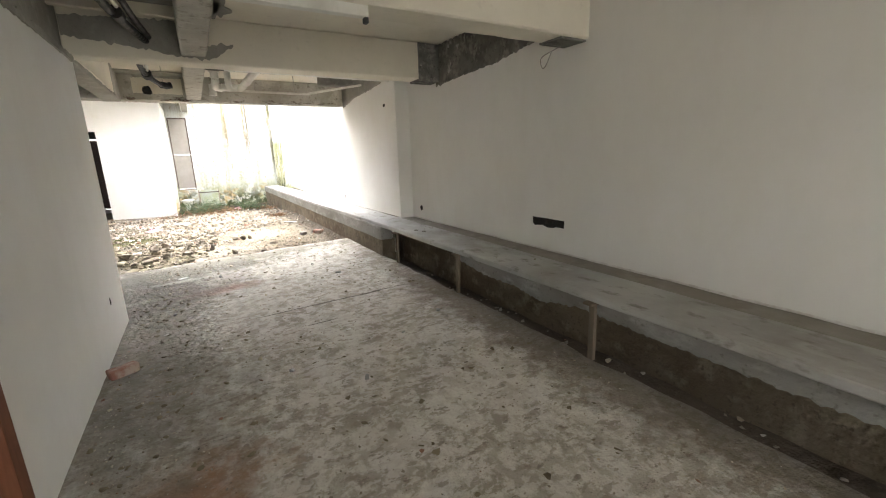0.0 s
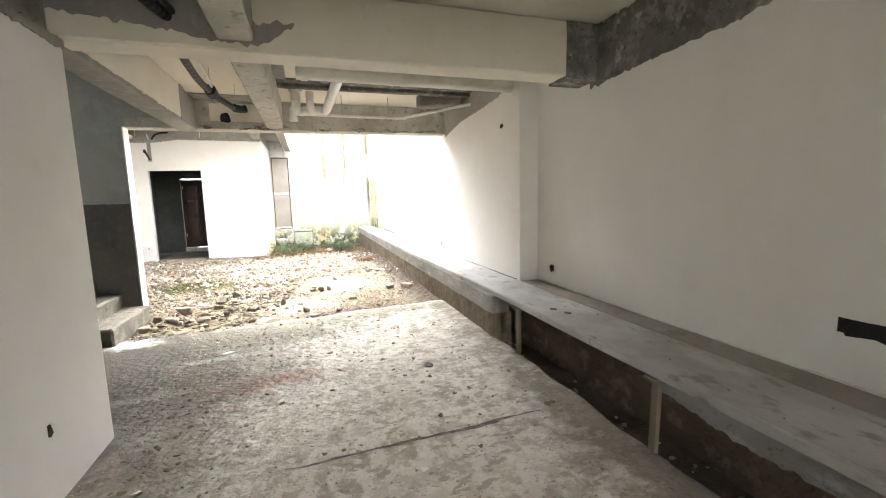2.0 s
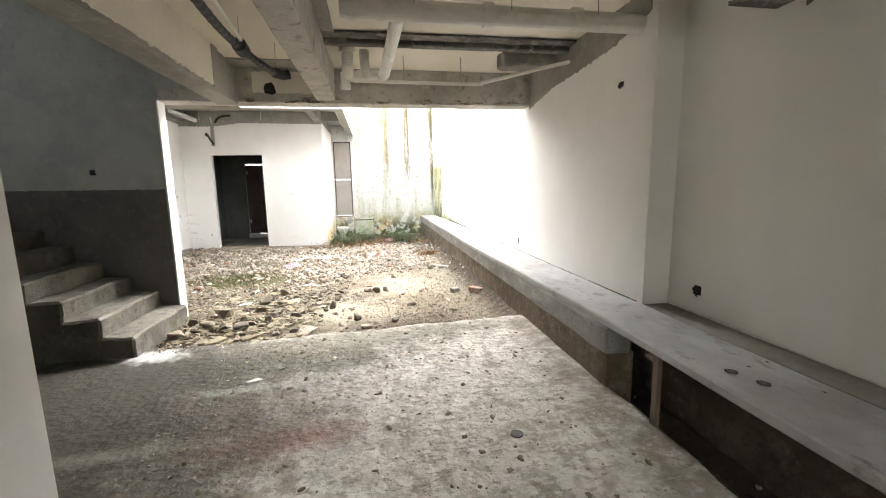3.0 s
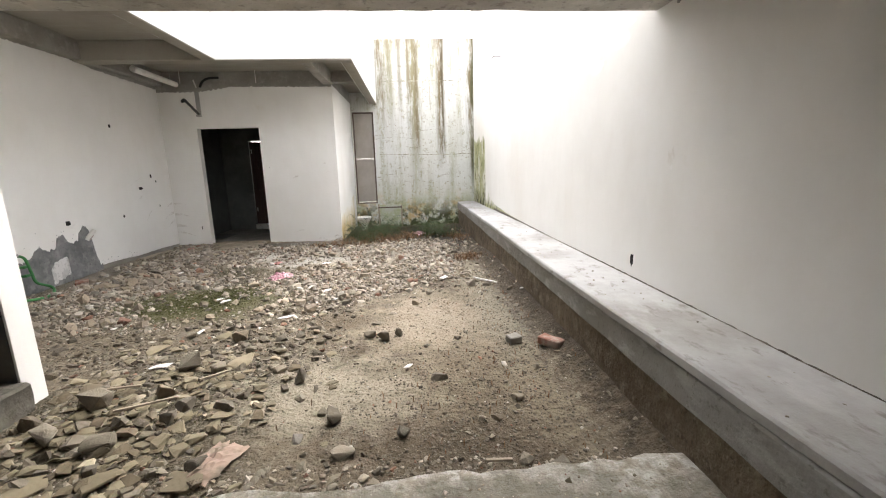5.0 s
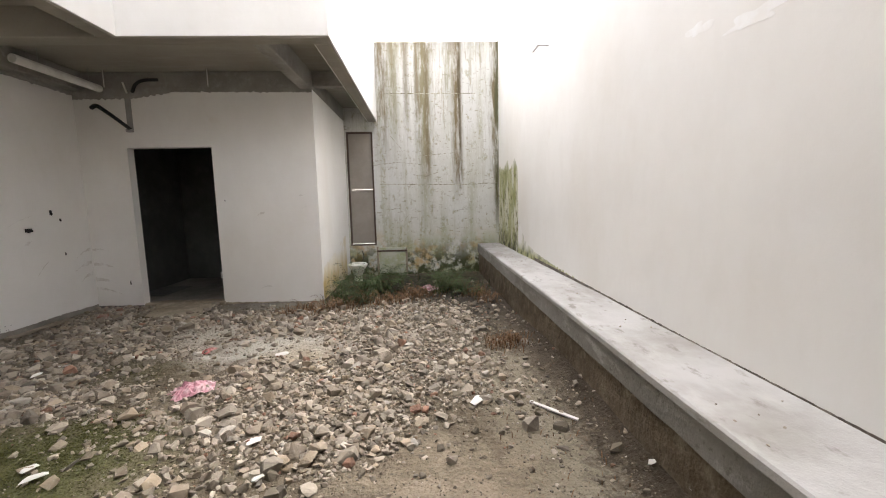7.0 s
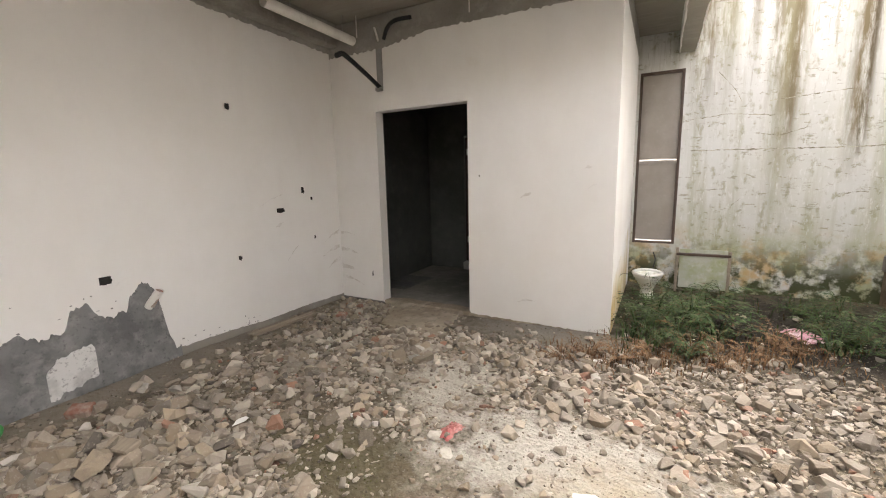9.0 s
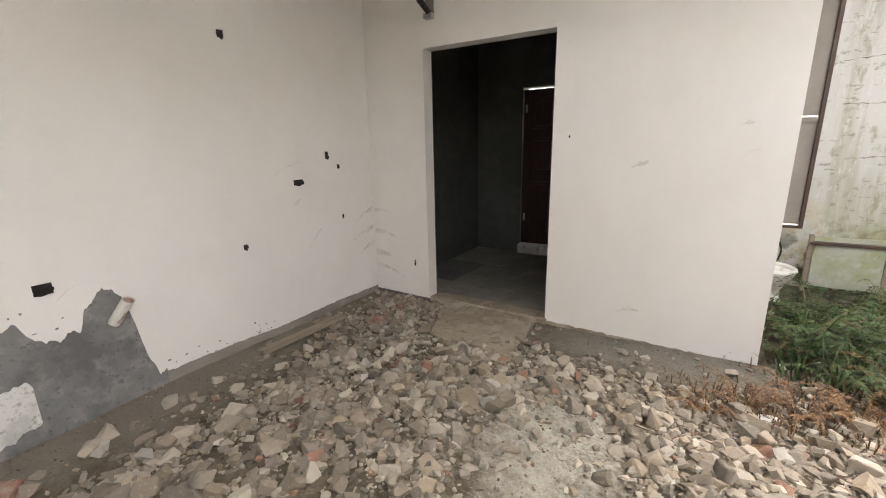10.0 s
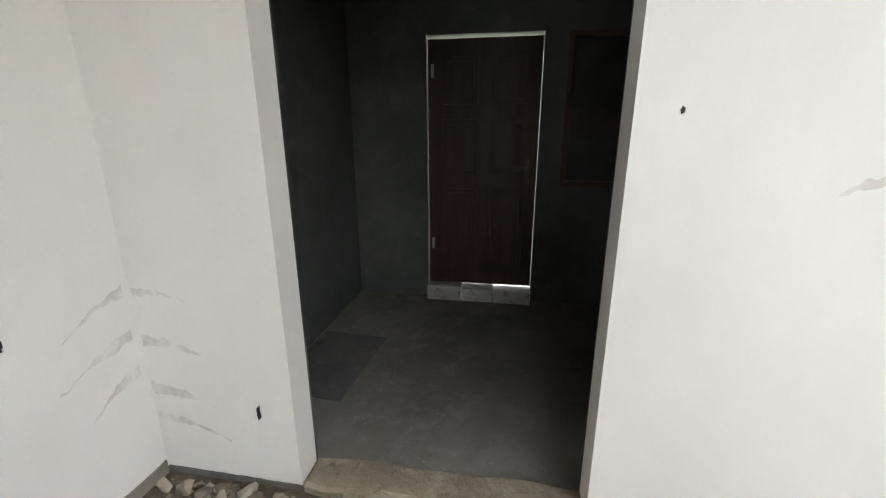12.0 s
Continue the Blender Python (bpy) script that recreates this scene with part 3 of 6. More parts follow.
def blob(axis, face, proud, u, z, ru, rz, seed=0.0, n=14, rough=0.3):
    """A small irregular patch lying on a wall ('x', 'y') or on level ground ('z': u is (x, y), z its height)."""
    bm = bmesh.new()
    rings = []
    for d in (-math.copysign(0.004, proud) if axis != "z" else 0.0, proud):
        ring = []
        for i in range(n):
            a = 2 * math.pi * i / n
            k = 1 + rough * 1.6 * noise.noise((math.cos(a) * 1.7 + seed, math.sin(a) * 1.7, seed * 3.1))
            p, q = ru * k * math.cos(a), rz * k * math.sin(a)
            if axis == "x":
                ring.append(bm.verts.new((face + d, u + p, z + q)))
            elif axis == "y":
                ring.append(bm.verts.new((u + p, face + d, z + q)))
            else:
                ring.append(bm.verts.new((u[0] + p, u[1] + q, z + d)))
        rings.append(ring)
    bm.faces.new(rings[0])
    bm.faces.new(rings[1])
    for i in range(n):
        j = (i + 1) % n
        bm.faces.new((rings[0][i], rings[0][j], rings[1][j], rings[1][i]))
    bmesh.ops.recalc_face_normals(bm, faces=bm.faces[:])
    return bm


def tube(points, radius, sides=10, closed_ends=True, ridges=0.0, step=0.0):
    """A round pipe along points, finely divided and ridged where it is corrugated."""
    pts = [Vector(p) for p in points]
    if step:
        fine = [pts[0]]
        for a, b in zip(pts, pts[1:]):
            k = max(1, int((b - a).length / step))
            fine += [a.lerp(b, (i + 1) / k) for i in range(k)]
        pts = fine
    bm = bmesh.new()
    rings = []
    up = Vector((0.03, 0.05, 1))
    for i, p in enumerate(pts):
        t = (pts[min(i + 1, len(pts) - 1)] - pts[max(i - 1, 0)]).normalized()
        s = t.cross(up)
        if s.length < 0.1:
            s = t.cross(Vector((1, 0, 0)))
        s.normalize()
        w = s.cross(t)
        r = radius * (1 + (ridges if i % 2 else -ridges))
        rings.append([bm.verts.new(p + r * (math.cos(2 * math.pi * k / sides) * s + math.sin(2 * math.pi * k / sides) * w)) for k in range(sides)])
    for a, b in zip(rings, rings[1:]):
        for k in range(sides):
            bm.faces.new((a[k], a[(k + 1) % sides], b[(k + 1) % sides], b[k]))
    if closed_ends:
        bm.faces.new(rings[0][::-1])
        bm.faces.new(rings[-1])
    bmesh.ops.recalc_face_normals(bm, faces=bm.faces[:])
    return bm


def smooth_path(knots, n=8):
    """A soft curve through knots (Catmull-Rom)."""
    k = [Vector(p) for p in knots]
    k = [2 * k[0] - k[1], *k, 2 * k[-1] - k[-2]]
    out = []
    for a, b, c, d in zip(k, k[1:], k[2:], k[3:]):
        for i in range(n):
            t = i / n
            out.append(0.5 * ((2 * b) + (c - a) * t + (2 * a - 5 * b + 4 * c - d) * t * t + (3 * b - a - 3 * c + d) * t ** 3))
    return out + [k[-2]]


def slab_height(x, y):
    return 0.085 + 0.028 * (max(x, -1.2) + 0.64) + 0.008 * noise.noise((x * 1.3, y * 1.3, 0)) + 0.004 * noise.noise((x * 6, y * 6, 2))


def mound(x, y, cx, cy, rx, ry):
    return math.exp(-((x - cx) / rx) ** 2 - ((y - cy) / ry) ** 2)


def yard_height(x, y):
    z = 0.035 + 0.022 * noise.noise((x * 0.9, y * 0.9, 5)) + 0.012 * noise.noise((x * 3.1, y * 3.1, 8)) + 0.006 * noise.noise((x * 9, y * 9, 3))
    z += 0.05 * mound(x, y, -3.4, 11.6, 0.9, 1.8) + 0.05 * mound(x, y, -0.9, 7.7, 0.8, 0.7) + 0.03 * mound(x, y, 0.0, 11.0, 1.2, 1.2) + 0.05 * mound(x, y, -2.5, 12.1, 0.9, 0.7) + 0.03 * mound(x, y, -3.35, 13.4, 0.3, 0.4)
    z += 0.022 * noise.noise((x * 6.5, y * 6.5, 6)) * mound(x, y, 0.5, 7.8, 0.8, 0.6) + 0.016 * noise.noise((x * 5, y * 5, 9)) * mound(x, y, 1.2, 9.0, 0.7, 0.9)
    z += 0.13 * max(0.0, min(1.0, (x - 2.02) / 0.24)) ** 1.5 * max(0.0, min(1.0, (13.0 - y) / 1.5))
    z -= 0.05 * max(0.0, min(1.0, (y - 13.6) / 1.2)) * max(0.0, min(1.0, (x + 0.6) / 0.6))
    return z


def ground_grid(x0, x1, y0, y1, step, height, ragged_edges=0.0, drop=0.3):
    bm = bmesh.new()
    nx, ny = int((x1 - x0) / step), int((y1 - y0) / step)
    rows = []
    for j in range(ny + 1):
        row = []
        for i in range(nx + 1):
            x, y = x0 + (x1 - x0) * i / nx, y0 + (y1 - y0) * j / ny
            if i == nx:
                x += ragged_edges * noise.noise((3.0, y * 3, 0))
            if j == ny:
                y += ragged_edges * 2 * noise.noise((x * 2.3, 1.0, 0)) + ragged_edges * noise.noise((x * 9, 1.0, 5))
            row.append(bm.verts.new((x, y, height(x, y))))
        rows.append(row)
    for a, b in zip(rows, rows[1:]):
        for i in range(nx):
            bm.faces.new((a[i], a[i + 1], b[i + 1], b[i]))
    rim = [*[r[-1] for r in rows], *rows[-1][-2::-1]]
    low = [bm.verts.new((v.co.x, v.co.y, v.co.z - drop)) for v in rim]
    for a, b, c, d in zip(rim, rim[1:], low, low[1:]):
        bm.faces.new((a, c, d, b))
    return bm


# ---- ground and floors ----
structure("ground", box(-3000, -3000, -0.6, 3000, 3000, -0.45), outside_ground, "flat bare ground around the house", "ground")
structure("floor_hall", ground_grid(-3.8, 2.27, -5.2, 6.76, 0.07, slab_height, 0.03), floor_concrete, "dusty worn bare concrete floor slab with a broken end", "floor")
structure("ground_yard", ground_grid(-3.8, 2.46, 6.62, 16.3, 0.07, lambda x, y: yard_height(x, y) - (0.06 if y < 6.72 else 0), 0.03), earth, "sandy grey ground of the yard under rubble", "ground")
structure("floor_trench", ground_grid(2.1, 3.2, -5.2, 16.3, 0.12, lambda x, y: (0.0 if y < 6.5 else -0.015) + 0.12 * max(0.0, x - 2.3) + 0.03 * noise.noise((x * 3, y * 3, 1)), 0.0), soil, "dark damp soil in the trench under the bench", "floor")
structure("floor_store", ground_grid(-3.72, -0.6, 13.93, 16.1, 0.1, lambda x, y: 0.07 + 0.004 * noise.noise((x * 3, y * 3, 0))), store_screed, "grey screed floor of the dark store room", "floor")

# ---- walls of the front hall ----
# FRONT is an unseen roof height, kept low so more sky lights the yard
TOP, FRONT = 5.6, 3.9
structure("wall_east_hall", sheet("x", 2.895, 3.1, -5.2, 5.43, -0.3, 2.86, [(2.40, 2.81, 0.868, 0.938, 0.07), (5.12, 5.19, 0.765, 0.83, 0.06)]), paint,
          "white emulsion wall with a long conduit slot chased in it")
structure("wall_east_yard", sheet("x", 2.685, 3.1, 5.43, 16.5, -0.3, TOP, [(5.80, 5.87, 2.27, 2.31, 0.05), (8.09, 8.13, 0.737, 0.813, 0.06)]), paint,
          "tall white rendered party wall of the yard, slightly stained")
structure("wall_west_hall", sheet("x", -0.64, -0.79, 1.89, 4.575, -0.2, 2.45, [(3.965, 4.0, 0.43, 0.495, 0.03)]), paint, "white plastered partition wall ending free in the hall")
structure("wall_west_front", sheet("x", -0.64, -0.79, -5.0, 0.9, -0.2, 2.45), paint, "white plastered wall near the entrance")
structure("wall_west_lintel", sheet("x", -0.64, -0.79, 0.9, 1.89, 2.2, 2.45), paint, "white plaster above a doorway")
structure("ceiling_side_room", box(-3.15, -5.0, 2.86, -0.9, 4.575, 3.05), soffit_concrete, "plain ceiling of the side room", "ceiling")
structure("wall_side_room", sheet("x", -3.0, -3.15, -5.0, 4.4, -0.2, 2.86), cement, "grey wall of the side room")
structure("wall_side_room_end", sheet("y", 4.575, 4.425, -3.8, -0.79, -0.2, FRONT), cement, "grey cross wall beside the stair")
# unseen wall; its opening is added to let light in from behind
structure("wall_front", sheet("y", -5.0, -5.2, -3.8, 3.1, -0.2, FRONT, [(0.4, 1.35, 0.05, 2.15, None)]), paint, "unseen white front wall with an added light opening")
structure("wall_west_stair", sheet("x", -3.8, -4.0, 4.4, 7.7, -0.2, FRONT), cement, "grey cement wall of the stairwell")
structure("wall_stair", sheet("y", 7.7, 7.83, -3.8, -1.475, -0.2, 2.48, [(-2.2, -2.145, 1.705, 1.76, 0.05)]), stair_render, "grey cement rendered wall beside the concrete stair")
structure("wall_stair_top", sheet("y", 7.74, 7.757, -3.8, -1.478, 2.48, FRONT), stair_render, "grey cement render over the stair")
structure("wall_stair_top_2", sheet("y", 7.745, 7.757, -1.478, -0.905, 2.60, FRONT), stair_render, "grey cement render over the stair")
structure("wall_stair_base", ragged("y", 7.7, -0.006, -3.8, -1.49, level((-4, 0.0), (0, 0.0)), level((-4, 1.56), (-1.4, 1.545)), jag=0.008), dark_render, "darker damp lower render of the stair wall")
structure("wall_stair_end", box(-1.478, 7.685, 0.0, -1.462, 7.845, 2.475, 0.003), paint, "white painted end of the stair wall", "trim")
structure("wall_stair_back", sheet("y", 7.845, 7.831, -3.8, -1.478, -0.2, 2.48), paint, "white yard side of the stair wall")

# ---- hall ceiling and beams ----
structure("wall_stair_upper", sheet("x", -0.9, -0.75, 4.575, 7.8, 3.05, FRONT), cement, "grey upper stairwell wall")
structure("ceiling_hall", box(-0.9, -5.0, 2.86, 3.1, 8.0, 3.05), cream, "cream painted concrete ceiling slab, patchy", "ceiling")
structure("ceiling_bare", box(-0.68, 0.3, 2.845, 0.15, 4.52, 2.8575), rough_concrete, "bare grey stripped part of the ceiling", "ceiling")


def beam(name, x0, y0, z0, x1, y1, z1, mat, label):
    return structure(name, worn_box(x0, y0, z0, x1, y1, z1), mat, label, "beam")


beam("beam_0", -0.68, 2.21, 2.395, 2.895, 2.47, 2.86, cream, "cream painted concrete cross beam")
beam("beam_1", -0.68, 4.52, 2.45, 2.895, 4.76, 2.86, cream, "cream painted concrete cross beam with stripped ends")
beam("beam_2", -3.8, 7.76, 2.48, 2.69, 8.0, 3.05, dirty_cream, "bare chipped concrete beam at the edge of the yard")
beam("beam_long", 0.15, 0.0, 2.51, 0.36, 7.76, 2.86, dirty_cream, "chipped longitudinal concrete beam")
beam("beam_stair", -0.90, -5.0, 2.45, -0.68, 7.76, 2.86, rough_concrete, "edge beam of the stair opening, crumbling below")
beam("rib", 0.36, 6.71, 2.795, 2.69, 6.80, 2.86, scraped, "bare concrete ceiling rib")
structure("wall_upper_yard", sheet("y", 8.0, 7.8, -3.8, 3.1, 3.05, FRONT), paint, "white upper wall of the house over the yard")

# bare strips along the tops of walls
structure("trim_bare_east", ragged("x", 2.895, -0.012, 2.45, 4.6, level((2.4, 2.40), (2.8, 2.52), (3.4, 2.44), (4.1, 2.42), (4.7, 2.38)), level((2.4, 2.46), (3.0, 2.7), (3.5, 2.856), (4.7, 2.856)), jag=0.03), scraped, "bare chipped render along the top of the wall", "trim")
structure("trim_bare_beam_tip", box(2.62, 2.24, 2.381, 2.893, 2.474, 2.40, 0.004), scraped, "stripped dark underside at the beam end", "trim")
structure("trim_bare_beam_end", ragged("y", 4.52, -0.006, 2.60, 2.89, level((2, 2.452), (3, 2.452)), level((2, 2.856), (3, 2.856)), 0.02, 0.0), scraped, "stripped dark end of the painted beam", "trim")
structure("trim_bare_beam_foot", box(2.60, 4.512, 2.428, 2.893, 4.768, 2.452, 0.004), scraped, "stripped dark underside of the beam end", "trim")
structure("trim_bare_yard", ragged("x", 2.685, -0.014, 5.5, 7.76, level((5.4, 2.72), (6.0, 2.6), (6.6, 2.57), (7.1, 2.55), (7.8, 2.44)), level((5.4, 2.856), (7.8, 2.856)), jag=0.02), rough_concrete, "bare chipped render along the top of the wall", "trim")
structure("trim_bare_west", ragged("x", -0.64, 0.012, 1.89, 4.575, level((1.8, 2.40), (4.6, 2.40)), level((1.8, 2.45), (4.6, 2.45)), jag=0.02), rough_concrete, "bare chipped strip on top of the partition", "trim")

# ---- stair ----
stair = thing("stair", -1.40, 7.16, 0.07, "bare concrete stair with worn whitewashed nosings beside a grey wall", "stair")
for i in range(9):
    x1 = -0.26 * i
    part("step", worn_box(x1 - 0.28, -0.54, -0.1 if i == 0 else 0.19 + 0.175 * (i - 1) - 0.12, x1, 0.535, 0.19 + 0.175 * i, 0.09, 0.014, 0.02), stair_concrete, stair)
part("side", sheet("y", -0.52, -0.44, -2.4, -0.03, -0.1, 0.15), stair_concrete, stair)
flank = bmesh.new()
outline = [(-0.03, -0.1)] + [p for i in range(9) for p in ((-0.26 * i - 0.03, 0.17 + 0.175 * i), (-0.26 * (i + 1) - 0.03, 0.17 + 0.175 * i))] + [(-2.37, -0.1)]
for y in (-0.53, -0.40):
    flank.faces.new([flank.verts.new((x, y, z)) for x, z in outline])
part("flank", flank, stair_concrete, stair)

# ---- bench along the party wall ----
bench_edge = material("bench_edge_concrete", (0.27, 0.262, 0.245), [
    (2.0, (0.19, 0.18, 0.16), 0.42, 0.62, 0.85, (1, 0.5, 1), None),
    (9, (0.38, 0.37, 0.345), 0.54, 0.66, 0.7, (1, 0.4, 1), None),
    (30, (0.15, 0.14, 0.12), 0.58, 0.68, 0.7, None, None)], 0.92, [(10, 0.5, 0.02), (70, 0.5, 0.006)])
# muddy brown; behind the hall bench the tone includes the recess shade
earthy_wall = material("muddy_shaded_footing", (0.155, 0.122, 0.085), [
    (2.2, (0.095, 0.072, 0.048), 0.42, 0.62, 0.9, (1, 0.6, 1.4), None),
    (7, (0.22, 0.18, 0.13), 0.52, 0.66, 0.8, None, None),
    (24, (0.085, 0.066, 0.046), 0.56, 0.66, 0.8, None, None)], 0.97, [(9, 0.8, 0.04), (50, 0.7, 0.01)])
bench = thing("bench", 2.5, 6.0, -0.1, "long cast concrete bench along the wall, mossy far end", "bench")
slab = worn_box(2.22 - 2.5, -5.0 - 6, 0.58 + 0.1, 2.69 - 2.5, 16.28 - 6, 0.735, 0.2, 0.005, 0.01)
for v in slab.verts:
    if v.co.x < -0.2:
        v.co.x += float(np.interp(v.co.y + 6, [-5, 2, 5.5, 7, 9, 12, 16], [0.03, 0.015, 0.02, -0.02, -0.045, -0.02, 0.0]))
    v.co.z += float(np.interp(v.co.y + 6, [11, 16.3], [0.0, -0.045]))
part("slab", slab, bench_concrete, bench)
part("slab_inner", worn_box(2.69 - 2.5, -5.0 - 6, 0.68, 2.90 - 2.5, 5.44 - 6, 0.733, 0.2, 0.004, 0.008), bench_side, bench)
part("front_beam", worn_box(2.215 - 2.5, 5.12 - 6, 0.50, 2.40 - 2.5, 16.28 - 6, 0.683, 0.2, 0.008, 0.012), bench_edge, bench)
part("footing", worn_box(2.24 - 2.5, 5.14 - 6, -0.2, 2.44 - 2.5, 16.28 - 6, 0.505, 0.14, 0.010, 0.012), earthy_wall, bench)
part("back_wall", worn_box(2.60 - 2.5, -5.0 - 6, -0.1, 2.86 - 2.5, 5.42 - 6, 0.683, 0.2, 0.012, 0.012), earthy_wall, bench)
part("edge_render", ragged("x", 2.42 - 2.5, -0.10, -5.0 - 6, 3.28 - 6, level((-12, 0.53), (-4.8, 0.55), (-4.3, 0.57), (-3.9, 0.50), (-3.6, 0.545), (-3.2, 0.535), (-2.9, 0.57), (-2.72, 0.60)), level((-12, 0.683), (0, 0.683)), 0.02, 0.02), bench_edge, bench, "ragged grey render under the slab edge")

# ---- yard walls ----
structure("wall_west_yard", sheet("x", -3.8, -4.0, 7.83, 13.83, -0.3, 3.16, [
    (12.855, 12.955, 1.255, 1.30, 0.05), (11.185, 11.265, 0.84, 0.90, 0.05), (12.36, 12.41, 2.27, 2.32, 0.04), (13.22, 13.26, 1.455, 1.52, 0.04),
    (13.355, 13.385, 1.37, 1.405, 0.04), (13.375, 13.395, 0.905, 0.945, 0.03), (12.345, 12.38, 0.825, 0.865, 0.04)]), paint, "white plastered yard wall with drilled holes and scuffs")
structure("wall_store_front", sheet("y", 13.83, 13.97, -3.8, -0.49, -0.3, 3.16, [(-3.145, -1.97, 0.05, 2.373, None)]), paint,
          "white plastered store room wall with an open doorway")
structure("wall_store_side", sheet("x", -0.49, -0.61, 13.97, 16.28, -0.3, 3.16), paint, "white plastered side wall of the store room, damp at its foot")
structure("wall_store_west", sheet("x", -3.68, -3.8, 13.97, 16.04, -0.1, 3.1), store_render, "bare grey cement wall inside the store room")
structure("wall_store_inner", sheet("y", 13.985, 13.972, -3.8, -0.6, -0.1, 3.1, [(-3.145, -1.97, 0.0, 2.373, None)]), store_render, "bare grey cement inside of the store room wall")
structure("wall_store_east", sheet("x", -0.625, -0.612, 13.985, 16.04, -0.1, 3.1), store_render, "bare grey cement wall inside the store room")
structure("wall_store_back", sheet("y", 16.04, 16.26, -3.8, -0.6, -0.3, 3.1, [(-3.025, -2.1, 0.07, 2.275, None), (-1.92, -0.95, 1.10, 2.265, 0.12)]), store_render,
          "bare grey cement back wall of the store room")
structure("ceiling_store", box(-3.8, 13.98, 3.1, -0.6, 16.28, 3.2), soffit_concrete, "bare concrete ceiling of the store room", "ceiling")
structure("wall_north", sheet("y", 16.28, 16.46, -0.61, 3.1, -0.3, 4.69, [(-0.455, 0.08, 0.61, 2.945, None)]), stained, "white boundary wall streaked brown and green with algae")
structure("wall_north_store", sheet("y", 16.28, 16.46, -4.0, -0.61, 3.2, TOP), paint, "white upper back wall of the house")

# ---- upper storey over the store ----
structure("wall_upper_west", sheet("x", -1.79, -1.99, 8.0, 11.83, 3.145, TOP), paint, "white upper storey wall over the yard")
structure("wall_upper_south", sheet("y", 11.83, 12.02, -1.99, 0.185, 3.145, TOP), paint, "white upper storey wall over the yard")
structure("wall_upper_east", sheet("x", 0.185, -0.01, 12.02, 16.28, 3.145, TOP), paint, "white upper storey wall over the yard")
structure("ceiling_yard", box(-3.8, 8.0, 3.42, -1.99, 12.02, 3.6), soffit_concrete, "bare concrete soffit under the upper storey", "ceiling")
structure("ceiling_yard_north", box(-3.8, 12.02, 3.42, -0.01, 16.28, 3.6), soffit_concrete, "bare concrete soffit under the upper storey", "ceiling")
structure("ceiling_roof", box(-4.0, 8.0, TOP, 0.19, 16.46, TOP + 0.15), soffit_concrete, "flat roof over the upper storey", "ceiling")
# unseen roofs, with a skylight gap added to light the stairwell
structure("ceiling_roof_front", box(-4.0, -5.2, FRONT, 3.1, 5.0, FRONT + 0.15), soffit_concrete, "unseen flat roof over the front of the house", "ceiling")
structure("ceiling_roof_hall", box(-2.8, 5.0, FRONT, 3.1, 8.0, FRONT + 0.15), soffit_concrete, "unseen flat roof over the hall", "ceiling")
structure("ceiling_roof_stair", box(-4.0, 6.3, FRONT, -2.8, 8.0, FRONT + 0.15), soffit_concrete, "unseen flat roof beside the added stair skylight", "ceiling")
structure("ceiling_roof_side", box(-4.0, 5.0, FRONT, -3.2, 6.3, FRONT + 0.15), soffit_concrete, "unseen flat roof beside the added stair skylight", "ceiling")
structure("wall_upper_outer", sheet("x", -3.8, -4.0, 7.7, 16.46, 3.16, TOP), rough_concrete, "bare concrete upper wall")
beam("beam_west", -1.985, 8.0, 3.135, -1.80, 11.85, 3.42, soffit_concrete, "bare concrete edge beam")
beam("beam_south", -3.8, 11.84, 3.135, 0.175, 12.04, 3.42, soffit_concrete, "bare concrete edge beam")
beam("beam_east", 0.0, 12.04, 3.135, 0.175, 16.28, 3.42, soffit_concrete, "bare concrete edge beam")
beam("beam_store", -3.8, 13.84, 3.16, -0.5, 14.0, 3.42, rough_concrete, "bare concrete beam over the store wall")
beam("beam_store_side", -0.66, 12.04, 3.16, -0.49, 16.28, 3.42, rough_concrete, "bare concrete beam over the store side wall")
beam("beam_short", -0.49, 13.85, 3.2, 0.0, 14.0, 3.42, rough_concrete, "short bare concrete cross beam")
beam("beam_wall_west", -3.8, 8.0, 3.16, -3.66, 13.84, 3.42, rough_concrete, "bare concrete beam along the yard wall")
structure("trim_bare_store", ragged("y", 13.83, -0.008, -3.8, -0.49, level((-3.8, 3.05), (-3.0, 3.05), (-2.4, 3.14), (-1.6, 3.13), (-0.5, 3.12)), level((-4, 3.20), (0, 3.20)), jag=0.025), rough_concrete, "bare chipped strip over the plaster", "trim")
structure("trim_bare_left", ragged("x", -3.8, 0.008, 8.0, 13.82, level((8, 3.12), (11.9, 3.16), (12.2, 3.12), (13.8, 3.1)), level((8, 3.18), (14, 3.18)), jag=0.02), rough_concrete, "bare chipped strip over the plaster", "trim")


